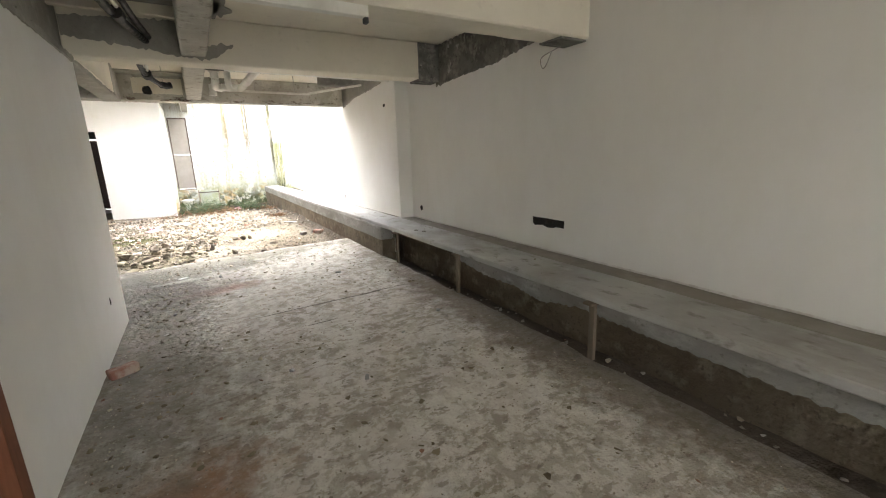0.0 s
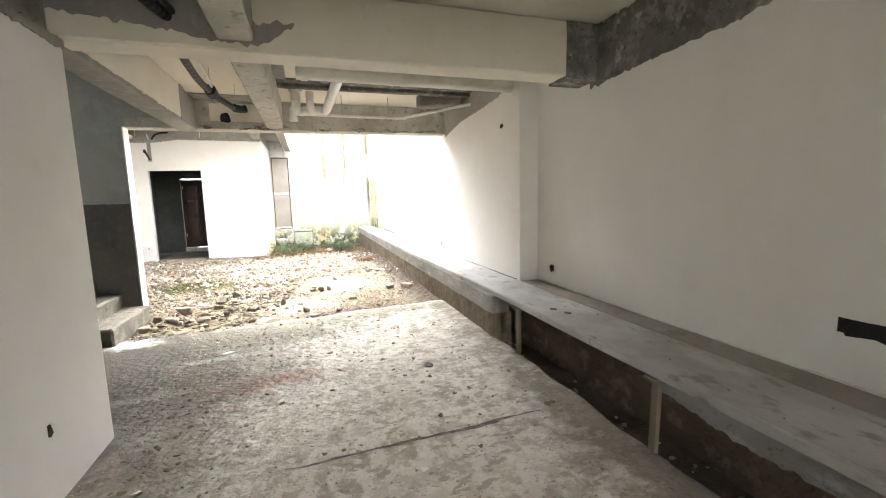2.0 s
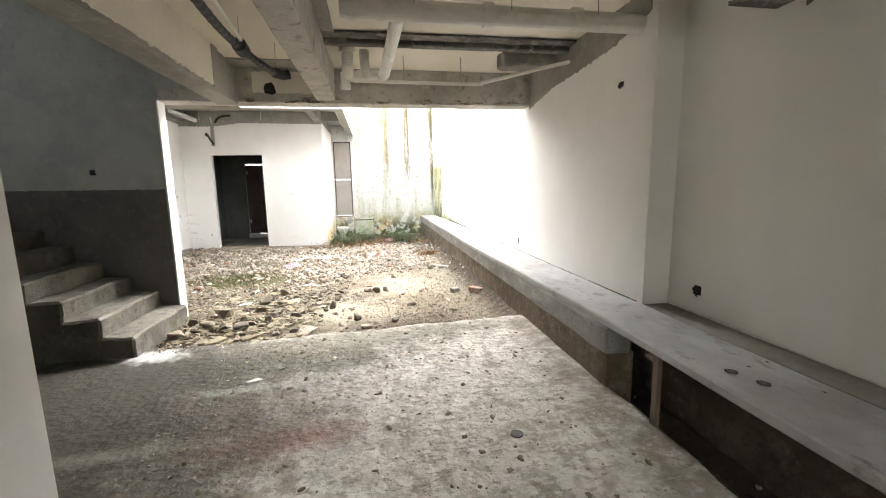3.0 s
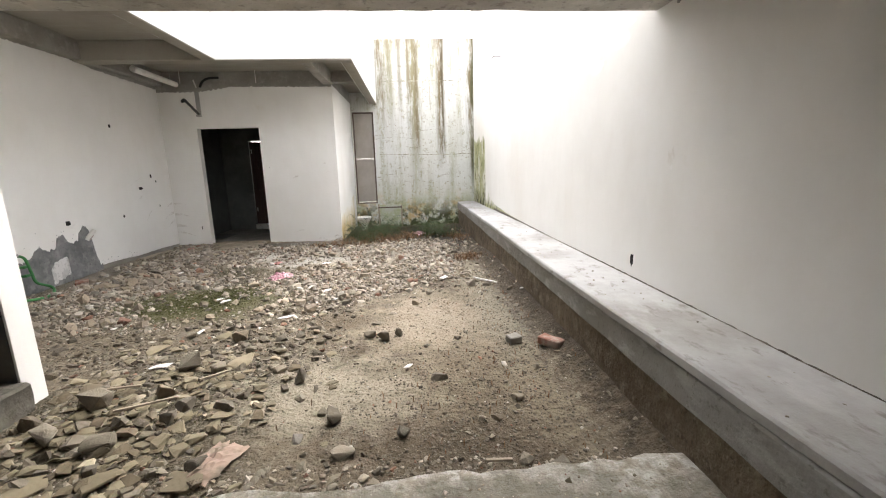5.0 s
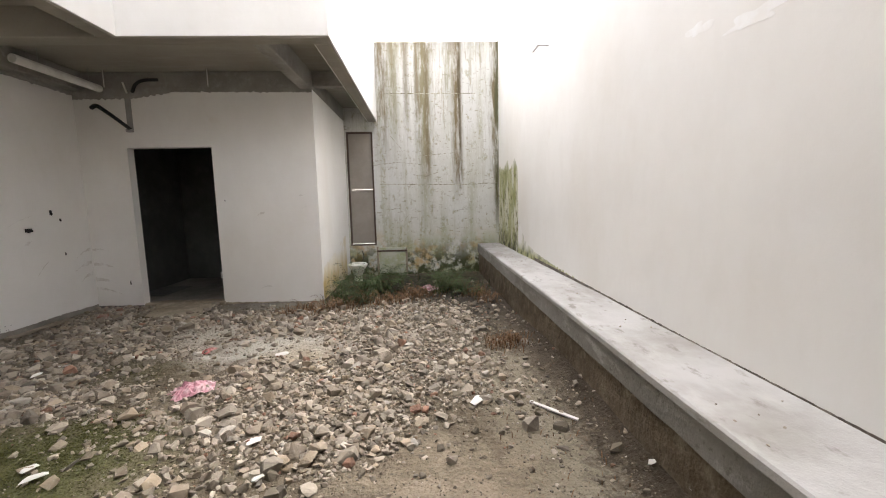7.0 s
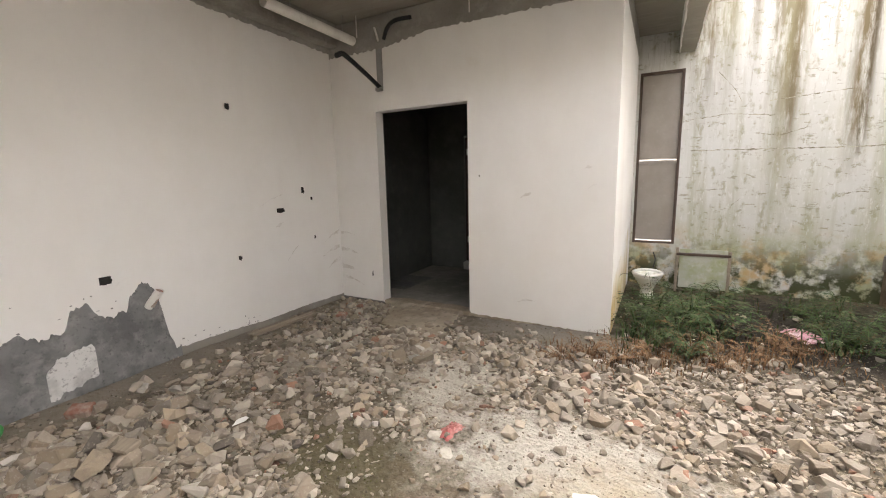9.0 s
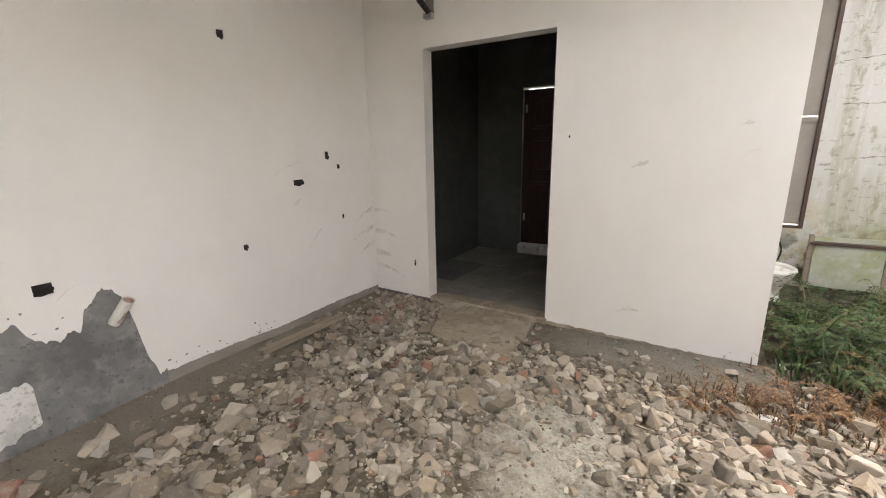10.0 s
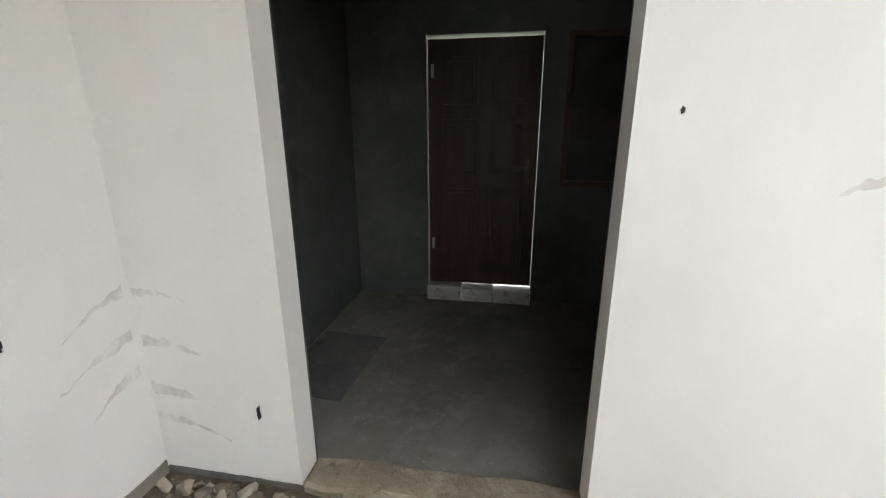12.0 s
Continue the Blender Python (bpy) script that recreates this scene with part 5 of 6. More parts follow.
part("tap", tube(smooth_path([(-0.08, 0.02, 0.52), (0.0, 0.02, 0.52), (0.02, 0.02, 0.49)], 5), 0.014, 8), steel, hose)
part("valve", box(-0.03, 0.06, 0.33, 0.03, 0.14, 0.36, 0.006), hose_green, hose)
part("valve", box(-0.03, 0.06, 0.22, 0.03, 0.14, 0.25, 0.006), hose_green, hose)
plank = thing("timber_plank", -3.52, 12.60, 0.12, "weathered pale plank lying along the wall foot", "plank", turn=-3.0)
part("board", box(-0.045, -0.40, 0.0, 0.045, 0.38, 0.018, 0.003), plank_wood, plank)
bracket = thing("wall_bracket", 2.66, 13.05, 3.42, "rusty iron bracket sticking out of the wall", "bracket")
part("bar", box(-0.12, -0.14, 0.0, 0.03, -0.12, 0.012, 0.002), steel, bracket)
part("arm", box(-0.12, -0.14, 0.0, -0.10, 0.10, 0.012, 0.002), steel, bracket)
ramp = bmesh.new()
low = [ramp.verts.new((x, y, yard_height(x, y) - 0.05)) for x, y in ((-2.95, 13.83), (-2.06, 13.83), (-2.02, 13.4), (-1.98, 12.97), (-2.35, 13.03), (-2.72, 13.17))]
high = [ramp.verts.new((v.co.x, v.co.y, z)) for v, z in zip(low, (0.085, 0.085, 0.08, 0.062, 0.062, 0.07))]
ramp.faces.new(high)
for i in range(6):
    ramp.faces.new((low[i], low[(i + 1) % 6], high[(i + 1) % 6], high[i]))
bmesh.ops.recalc_face_normals(ramp, faces=ramp.faces[:])
bmesh.ops.subdivide_edges(ramp, edges=ramp.edges[:], cuts=7, use_grid_fill=True)
for v in ramp.verts:
    v.co += noise.noise_vector(v.co * 5) * 0.03 + noise.noise_vector(v.co * 14) * 0.012
structure("ramp", ramp, apron_mat, "broken cement apron before the store doorway", "ramp")
structure("door_sill", worn_box(-3.14, 13.815, 0.0, -1.95, 13.99, 0.095, 0.1, 0.012, 0.014), apron_mat, "worn cement sill of the open doorway", "sill")

# ---- store room ----
door = thing("door", -2.55, 16.10, 0.215, "dark red-brown six panel timber door, shut and scuffed", "door")
part("leaf", box(-0.470, -0.02, -0.02, 0.446, 0.02, 2.035, 0.004), door_wood, door)
for cx in (-0.2, 0.2):
    for z0, z1 in ((0.12, 0.85), (0.97, 1.42), (1.54, 1.90)):
        part("moulding", box(cx - 0.15, -0.04, z0, cx + 0.15, -0.018, z1, 0.005), door_wood, door)
        part("panel", box(cx - 0.115, -0.052, z0 + 0.035, cx + 0.115, -0.028, z1 - 0.035, 0.008), door_wood, door)
plate = part("lock_plate", box(0.345, -0.03, 0.90, 0.385, -0.018, 1.10, 0.003), frame_brown, door, "dark metal lock plate")
part("door_handle", tube(smooth_path([(0.365, -0.025, 1.03), (0.365, -0.07, 1.03), (0.34, -0.08, 1.03), (0.25, -0.075, 1.025)], 5), 0.010, 8), frame_brown, plate)
for z in (0.3, 1.75):
    part("hinge", box(-0.445, -0.024, z, -0.42, -0.012, z + 0.1, 0.002), steel, door)
for i, (x0, x1) in enumerate(((-3.02, -2.71), (-2.705, -2.43), (-2.425, -2.10))):
    kerb = thing("kerb_block", (x0 + x1) / 2, 16.02, 0.06, "pale concrete kerb block under a door", "block", "kerb blocks under the door")
    part("block", worn_box(-(x1 - x0) / 2, -0.075, 0.0, (x1 - x0) / 2, 0.12, 0.135 - 0.006 * i, 0.06, 0.004, 0.008), bench_concrete, kerb)
w2 = thing("store_window", -1.435, 16.09, 1.68, "dark grimy boarded window in a brown frame", "window")
w2["kind"] = "structure"
for x0, x1, z0, z1 in ((-0.485, -0.44, -0.58, 0.585), (0.44, 0.485, -0.58, 0.585), (-0.44, 0.44, -0.58, -0.535), (-0.44, 0.44, 0.54, 0.585)):
    part("window_frame", box(x0, -0.06, z0, x1, 0.02, z1, 0.004), frame_brown, w2)
part("pane", box(-0.44, 0.0, -0.535, 0.44, 0.02, 0.54, 0.002), black_glass, w2)
mat_thing = thing("floor_sheet", -3.40, 14.80, 0.078, "thin dark sheet lying on the floor", "sheet", turn=-4.0)
part("sheet", worn_box(-0.26, -0.40, 0.0, 0.22, 0.36, 0.008, 0.08, 0.003, 0.002), dark_render, mat_thing)

# ---- tall window in the stained wall ----
win = thing("window_1", -0.1875, 16.33, 0.61, "narrow brown framed window with two dusty panes", "window")
win["kind"] = "structure"
for x0, x1, z0, z1 in ((-0.2675, -0.232, 0.0, 2.335), (0.232, 0.2675, 0.0, 2.335), (-0.232, 0.232, 2.295, 2.335), (-0.232, 0.232, 0.0, 0.035)):
    part("window_frame", box(x0, -0.05, z0, x1, 0.03, z1, 0.004), frame_brown, win)
part("pane", box(-0.232, -0.012, 0.042, 0.232, 0.0, 1.115, 0.002), taupe, win)
part("pane", box(-0.232, -0.012, 1.168, 0.232, 0.0, 2.295, 0.002), taupe, win)
part("rail", box(-0.232, -0.03, 1.108, 0.232, 0.012, 1.165, 0.004), taupe, win)

# ---- by the stained wall ----
bowl = thing("toilet_bowl", -0.22, 15.55, -0.045, "dirty white ceramic toilet bowl among ferns", "toilet")
prof = [(0.10, 0.0), (0.11, 0.03), (0.085, 0.08), (0.08, 0.16), (0.12, 0.24), (0.17, 0.31), (0.185, 0.345), (0.18, 0.36), (0.12, 0.355), (0.11, 0.32), (0.06, 0.22), (0.0, 0.20)]
bm = bmesh.new()
rings = [[bm.verts.new((r * math.cos(2 * math.pi * k / 24) * 0.95, r * math.sin(2 * math.pi * k / 24) * (1.15 if r > 0.1 else 1.0), z)) for k in range(24)] for r, z in prof[:-1]]
for a, b in zip(rings, rings[1:]):
    for k in range(24):
        bm.faces.new((a[k], a[(k + 1) % 24], b[(k + 1) % 24], b[k]))
bm.faces.new(rings[-1])
bm.faces.new(rings[0][::-1])
part("bowl", bm, porcelain, bowl, smooth=True)
part("seat_rim", tube([(0.165 * math.cos(a / 20 * 2 * math.pi), 0.20 * math.sin(a / 20 * 2 * math.pi), 0.368) for a in range(21)], 0.022, 8), porcelain, bowl)
part("inlet", tube(smooth_path([(0.05, 0.3, 0.6), (0.08, 0.28, 0.5), (0.06, 0.24, 0.4)], 6), 0.008, 6), black_plastic, bowl)
board = thing("board_stand", 0.42, 16.02, 0.0, "mossy board in a low timber stand against the wall", "board")
part("board", worn_box(-0.27, 0.0, 0.06, 0.27, 0.03, 0.50, 0.06, 0.004, 0.004, ), mossy_board, board)
for x in (-0.30, 0.29):
    part("post", box(x - 0.018, -0.01, 0.0, x + 0.018, 0.04, 0.60 if x < 0 else 0.57, 0.004), plank_wood, board)
part("top_rail", box(-0.31, -0.02, 0.50, 0.30, 0.05, 0.53, 0.004), frame_brown, board)
part("back_board", box(-0.27, 0.04, 0.06, 0.27, 0.06, 0.58, 0.003), mossy_board, board)

structure("trim_dirt_line", ragged("x", 2.685, -0.004, 5.5, 13.5, level((5, 0.615), (14, 0.60)), level((5.4, 0.644), (7, 0.640), (8.5, 0.646), (10, 0.641), (11.6, 0.655), (13.5, 0.66)), 0.02, 0.006), tar, "dark dirt line where bench and wall meet", "trim")
structure("trim_dirt_line_2", ragged("x", 2.895, -0.003, -1.0, 5.42, level((-2, 0.632), (6, 0.632)), level((-1, 0.645), (2, 0.648), (4, 0.64), (5.4, 0.652)), 0.02, 0.005), smudge_mat, "dark dirt line where bench and wall meet", "trim")
structure("trim_bare_beam", ragged("y", 4.52, -0.004, -0.67, 0.60, level((-0.7, 2.60), (-0.2, 2.55), (0.15, 2.50), (0.38, 2.48), (0.6, 2.62)), level((-0.7, 2.75), (0.1, 2.80), (0.38, 2.62), (0.6, 2.64)), 0.02, 0.03), rough_concrete, "bare grey patch on the painted beam", "trim")
grime = material("brown_beam_grime", (0.17, 0.125, 0.10), [(20, (0.36, 0.34, 0.30), 0.44, 0.58, 1.0, None, None)], 0.95)
chips = random.Random(5)
for i in range(16):
    structure("trim_chip_%d" % (i + 1), blob("y", 7.76, -0.003, chips.uniform(-0.6, 2.6), chips.uniform(2.49, 2.53), chips.uniform(0.03, 0.13), chips.uniform(0.006, 0.018), i * 1.9, 22, 0.5), grime, "dirty chipped spot on the lower edge of the beam", "trim")
for i, (x, y, rx, ry) in enumerate(((0.46, 3.6, 0.07, 0.7), (0.48, 4.2, 0.10, 0.25), (0.45, 2.7, 0.06, 0.35))):
    structure("ceiling_patch_%d" % (i + 1), blob("z", 0, 0.012, (x, y), 2.85, rx, ry, i * 2.2, 44, 0.5), rough_concrete, "bare ragged patch along the ceiling beam", "ceiling")


# ---- loose single things on the ground ----
rng = random.Random(7)


def lump(seed, n=12, flat=1.0, sharp=0.75):
    """A broken stone about one across: the hull of points on a rounded block."""
    r = random.Random(seed)
    bm = bmesh.new()
    for _ in range(n):
        p = Vector((r.uniform(-1, 1), r.uniform(-1, 1), r.uniform(-1, 1)))
        p = p / (abs(p.x) ** 4 + abs(p.y) ** 4 + abs(p.z) ** 4) ** 0.25 * r.uniform(sharp, 1.0) * 0.5
        bm.verts.new((p.x, p.y * r.uniform(0.7, 0.9), p.z * flat))
    out = bmesh.ops.convex_hull(bm, input=bm.verts[:])
    bmesh.ops.delete(bm, geom=list({g for g in out["geom_interior"] + out["geom_unused"] if isinstance(g, bmesh.types.BMVert)}), context="VERTS")
    low = min(v.co.z for v in bm.verts)
    for v in bm.verts:
        v.co.z -= low
    return bm


def ground_at(x, y):
    return slab_height(x, y) if y < 6.72 else yard_height(x, y)


def brick(x, y, turn, label, mat=None, length=0.215, tilt=0.0, name="brick"):
    e = thing(name, x, y, ground_at(x, y) - 0.004, label, "brick", turn=turn)
    e.matrix_basis = e.matrix_basis @ pose(0, 0, 0, tilt, 0, 0)
    part("body", worn_box(-length / 2, -0.05, 0, length / 2, 0.05, 0.068, 0.03, 0.006, 0.008), mat or brick_red, e)


brick(2.10, 8.20, -52, "red clay brick lying by the bench", length=0.2)
brick(1.83, 8.36, 20, "grey half brick on sandy ground", bench_side, 0.11)
brick(-2.76, 10.76, 10, "dusty beige brick in the rubble", plank_wood, 0.2, 12)
brick(-3.48, 10.85, 35, "broken red half brick in the rubble", None, 0.14, 15)
brick(-3.2, 13.1, 15, "small broken red brick in the rubble", None, 0.10, 10)
brick(-0.53, 3.30, 25, "split red-brown brick on the hall floor", None, 0.18, -8)


def chunk(x, y, size, seed, label, mat=None, flat=0.7, turn=0.0, name="concrete_chunk"):
    bm = lump(seed, 13, flat, 0.66)
    bmesh.ops.scale(bm, vec=(size, size, size), verts=bm.verts[:])
    bmesh.ops.bevel(bm, geom=bm.edges[:], offset=size * 0.03, segments=1, affect="EDGES")
    ob = part(name, bm, mat or (damp_stone if y < 9.4 else stone_mat))
    ob.matrix_basis = pose(x, y, ground_at(x, y) - 0.006, 0, 0, turn)
    return tagged(ob, label, "rubble", "large chunks of rubble")


for x, y, size, fl in ((0.50, 7.41, 0.15, 0.8), (0.42, 7.50, 0.10, 0.6), (0.18, 7.87, 0.12, 1.1), (0.62, 7.08, 0.17, 0.35), (-0.62, 7.70, 0.15, 0.8), (-0.46, 8.05, 0.16, 0.7), (0.72, 8.52, 0.13, 0.8), (0.60, 8.60, 0.12, 0.9),
                       (-0.70, 7.20, 0.20, 0.5), (-1.05, 7.35, 0.22, 0.5), (-1.28, 7.10, 0.18, 0.6), (-0.10, 7.05, 0.16, 0.5), (0.85, 8.62, 0.09, 1.0), (0.92, 7.22, 0.11, 0.6), (1.65, 7.5, 0.11, 0.4),
                       (-2.6, 10.95, 0.17, 0.7), (-2.9, 11.15, 0.16, 0.7), (-2.4, 10.7, 0.18, 0.8), (-3.0, 10.55, 0.2, 0.6), (-1.05, 12.6, 0.13, 0.9), (-0.75, 12.55, 0.14, 0.8), (-0.55, 12.9, 0.13, 0.9), (-0.2, 12.9, 0.15, 0.7)):
    chunk(x, y, size, int(1000 * x + 77 * y), "broken grey concrete chunk among smaller rubble", flat=fl, turn=rng.uniform(0, 360))
for x, y, size in ((-0.15, 6.98, 0.30), (-0.55, 7.02, 0.26), (-0.9, 6.95, 0.30), (-0.35, 8.2, 0.3), (-1.15, 8.5, 0.28), (-0.75, 8.8, 0.24), (-1.2, 7.8, 0.32), (0.05, 9.3, 0.22)):
    chunk(x, y, size, int(900 * x + 31 * y), "flat broken slab of grey render in the rubble", shard_mat, 0.16, rng.uniform(0, 360), "render_slab")


def crumple(name, x, y, rx, ry, h, mat, label, category, seed, n=16):
    bm = bmesh.new()
    rows = []
    for j in range(n + 1):
        row = []
        for i in range(n + 1):
            u, v = 2 * i / n - 1, 2 * j / n - 1
            k = 1 - 0.25 * max(abs(u), abs(v)) * abs(noise.noise((u * 2 + seed, v * 2, 1)))
            z = 0.006 + h * max(0, 1 - 0.8 * (u * u + v * v)) * (0.6 + 0.9 * abs(noise.noise((u * 2.6 + seed, v * 2.6, 4)))) + 0.3 * h * noise.noise((u * 6, v * 6, seed))
            row.append(bm.verts.new((rx * u * k + 0.25 * rx * noise.noise((v * 3, seed, 0)), ry * v * k + 0.25 * ry * noise.noise((u * 3, seed, 5)), max(0.004, z))))
        rows.append(row)
    for a, b in zip(rows, rows[1:]):
        for i in range(n):
            bm.faces.new((a[i], a[i + 1], b[i + 1], b[i]))
    ob = part(name, bm, mat)
    ob.matrix_basis = pose(x, y, ground_at(x, y) + 0.01, 0, 0, seed * 40)
    return tagged(ob, label, category)


crumple("plastic_bag", -0.85, 10.85, 0.16, 0.12, 0.07, pink_plastic, "crumpled pink plastic bag on the rubble", "plastic bag", 1.0)
crumple("plastic_scrap", -1.18, 11.75, 0.09, 0.05, 0.03, red_plastic, "small red plastic scrap in the dust", "litter", 2.0, 8)
crumple("plastic_scrap", 1.15, 14.6, 0.18, 0.12, 0.06, pink_plastic, "faded pink plastic scrap among ferns", "litter", 3.0, 10)
crumple("plaster_sack", -0.05, 7.08, 0.10, 0.15, 0.04, material("peach_paper", (0.30, 0.215, 0.165), [(9, (0.17, 0.135, 0.10), 0.46, 0.62, 0.9, None, None)], 0.8), "torn peach coloured paper sack in the rubble", "litter", 4.0, 12)


def scrap(x, y, lx, ly, turn, label="small white scrap of board on the rubble", th=0.012, tilt=6.0, lift=0.02):
    bm = lump(int(x * 991 + y * 37), 12, 1.0, 0.8)
    bmesh.ops.scale(bm, vec=(lx, ly * 1.2, th), verts=bm.verts[:])
    e = part("white_scrap", bm, white_scrap)
    e.matrix_basis = pose(x, y, ground_at(x, y) + lift, tilt, -tilt * 0.6, turn)
    tagged(e, label, "litter", "white scraps")


for x, y, lx, ly, t in ((-1.15, 9.80, 0.15, 0.09, 30), (-1.25, 9.9, 0.10, 0.07, 55), (-2.41, 11.24, 0.12, 0.055, 70), (-2.32, 11.4, 0.06, 0.03, 10), (-1.81, 11.6, 0.05, 0.03, 120), (-0.36, 11.5, 0.15, 0.09, 15), (1.40, 10.45, 0.16, 0.08, 40),
                        (1.5, 10.5, 0.08, 0.05, 100), (2.21, 9.54, 0.07, 0.04, 30), (2.26, 9.3, 0.1, 0.04, 80), (0.95, 8.0, 0.10, 0.05, 35), (-0.3, 9.2, 0.22, 0.05, 20), (-1.0, 8.9, 0.12, 0.05, 75), (-0.9, 8.15, 0.2, 0.06, 10),
                        (-0.06, 10.05, 0.12, 0.06, 15), (0.1, 9.7, 0.08, 0.05, 45), (-0.5, 13.15, 0.14, 0.08, 10), (0.35, 12.3, 0.09, 0.05, 70), (-1.9, 9.1, 0.07, 0.05, 10)):
    scrap(x, y, lx, ly, t)
for x, y, lx, ly, t in ((1.05, 3.03, 0.05, 0.03, 30), (0.99, 5.16, 0.13, 0.025, 50), (-0.20, 5.85, 0.16, 0.05, 15), (1.1, 3.53, 0.05, 0.04, 10), (-0.3, 3.9, 0.06, 0.03, 20), (0.1, 3.3, 0.05, 0.015, 90), (1.2, 6.3, 0.05, 0.04, 60)):
    scrap(x, y, lx, ly, t, "small white plaster scrap on the hall floor", 0.008, 3.0, 0.005)
stick = part("white_stick", box(-0.19, -0.014, 0, 0.19, 0.014, 0.012, 0.003), white_scrap)
stick.matrix_basis = pose(1.92, 10.28, ground_at(1.92, 10.28) + 0.012, 0, 0, -48)
tagged(stick, "thin white plastic strip lying on the ground", "strip")
for i, (x, y, l, t) in enumerate(((-0.65, 7.55, 0.32, 40), (-0.95, 7.75, 0.25, 25), (-0.4, 7.9, 0.22, 55), (1.4, 6.9, 0.14, 8))):
    s = part("wood_splinter", box(-l / 2, -0.008, 0, l / 2, 0.008, 0.012, 0.002), plank_wood)
    s.matrix_basis = pose(x, y, ground_at(x, y) + 0.05, 0, 8, t)
    tagged(s, "thin pale wood splinter on the rubble", "splinter", "wood splinters")
disc = part("rubber_disc", tube([(0, 0, 0), (0, 0, 0.008)], 0.035, 20), dark_render)
disc.matrix_basis = pose(1.48, 4.77, slab_height(1.48, 4.77) + 0.002)
tagged(disc, "small dark rubber disc on the hall floor", "litter")
for x, y in ((1.31, 5.41), (0.93, 5.35), (1.75, 4.95), (0.2, 5.6), (-0.25, 4.4), (1.4, 2.7), (1.85, 2.9), (0.5, 2.6), (0.9, 2.2)):
    chunk(x, y, rng.uniform(0.035, 0.055), int(500 * x + 13 * y), "small dark stone on the hall floor", cement, 0.8, rng.uniform(0, 360), "pebble")
for x, y in ((2.42, 4.2), (2.38, 4.33)):
    leaf = part("dry_leaf", blob("z", 0, 0.008, (0, 0), 0, 0.03, 0.016, x), tar)
    leaf.matrix_basis = pose(x, y, 0.637, 0, 0, y * 70)
    tagged(leaf, "dark dry leaf lying on the bench", "leaf")


# ---- rubble ----
def bare(x, y, cx, cy, rx, ry, keep):
    d = ((x - cx) / rx) ** 2 + ((y - cy) / ry) ** 2
    return keep if d < 0.7 else 1.0 if d > 1.5 else keep + (1 - keep) * (d - 0.7) / 0.8


def density(x, y):
    if x < -0.45 and y > 13.78:
        return 0.0
    d = 1.0
    d *= float(np.interp(x, [-3.8, -3.62, -3.4, 0.9, 1.5, 1.9, 2.3], [0.15, 0.3, 1, 1, 0.6, 0.10, 0.06]))
    d *= float(np.interp(y, [6.8, 7.0, 13.3, 13.8, 14.4], [0.6, 1, 1, 0.95 if x < -2.9 else 0.35, 0.06]))
    for hole in ((1.1, 8.95, 0.75, 0.95, 0.06), (1.4, 9.85, 0.4, 0.5, 0.2), (0.55, 7.55, 0.75, 0.6, 0.10), (0.05, 7.35, 0.4, 0.3, 0.3), (-1.45, 9.9, 0.9, 0.55, 0.12), (-0.55, 11.8, 0.75, 0.42, 0.10), (-1.1, 11.3, 0.4, 0.3, 0.25), (-1.5, 11.3, 0.4, 0.28, 0.2),
                 (-2.1, 11.55, 0.28, 0.2, 0.3), (-1.5, 12.35, 0.35, 0.5, 0.15), (-1.1, 10.75, 0.35, 0.3, 0.3), (-2.45, 13.5, 0.36, 0.34, 0.08), (-1.2, 13.6, 0.8, 0.32, 0.06), (1.3, 7.5, 0.8, 0.6, 0.25), (-1.2, 9.3, 0.5, 0.35, 0.4), (-3.56, 11.7, 0.4, 1.2, 0.12)):
        d *= bare(x, y, *hole)
    if x > -0.5 and y > 13.5:
        d *= 0.3
    if -3.8 < x < -1.45 and y < 7.9:
        d = 0.0
    d *= 0.55 + 0.9 * max(0, min(1, 0.5 + 1.2 * noise.noise((x * 1.6, y * 1.6, 11))))
    return d


variants = []
for k in range(14):
    bm = lump(100 + k, 15, (0.62, 0.75, 0.5, 0.68, 0.55, 0.45, 0.6, 0.7, 0.5, 0.30, 0.22, 0.34, 0.26, 0.2)[k], 0.72)
    bmesh.ops.triangulate(bm, faces=bm.faces[:])
    bm.verts.index_update()
    variants.append((np.array([v.co[:] for v in bm.verts]), np.array([[v.index for v in f.verts] for f in bm.faces])))
    bm.free()


def turned(co, size, r):
    m = Euler((r.uniform(-0.5, 0.5), r.uniform(-0.5, 0.5), r.uniform(0, 6.28))).to_matrix()
    return (co * size) @ np.array(m).T


def scatter(name, count, area, size, mat, label, chance, height, seed, shards=0.5, sink=0.2):
    r = random.Random(seed)
    verts, faces, base = [], [], 0
    while count > 0:
        x, y = r.uniform(area[0], area[1]), r.uniform(area[2], area[3])
        if r.random() > chance(x, y):
            count -= 0.25
            continue
        count -= 1
        co, tri = variants[r.randrange(9, 14) if r.random() < shards else r.randrange(9)]
        s = size(r, x, y)
        p = turned(co, s, r) + (x, y, height(x, y) - sink * s)
        verts.append(p)
        faces.append(tri + base)
        base += len(co)
    mesh = bpy.data.meshes.new(name)
    mesh.from_pydata(np.concatenate(verts).tolist(), [], np.concatenate(faces).tolist())
    mesh.materials.append(mat)
    ob = new(name, mesh)
    return tagged(ob, label, "rubble", kind="stuff")


def stone_size(r, x, y):
    big = 1.0 + 0.35 * mound(x, y, -0.8, 7.6, 1.0, 1.2) + 0.5 * mound(x, y, -2.8, 10.8, 0.8, 0.7) + 0.3 * mound(x, y, -2.6, 12.5, 1.2, 0.9) + 0.5 * mound(x, y, -0.8, 12.6, 0.7, 0.4)
    return min(0.15, 0.0275 * big * math.exp(r.gauss(0.12, 0.58)))


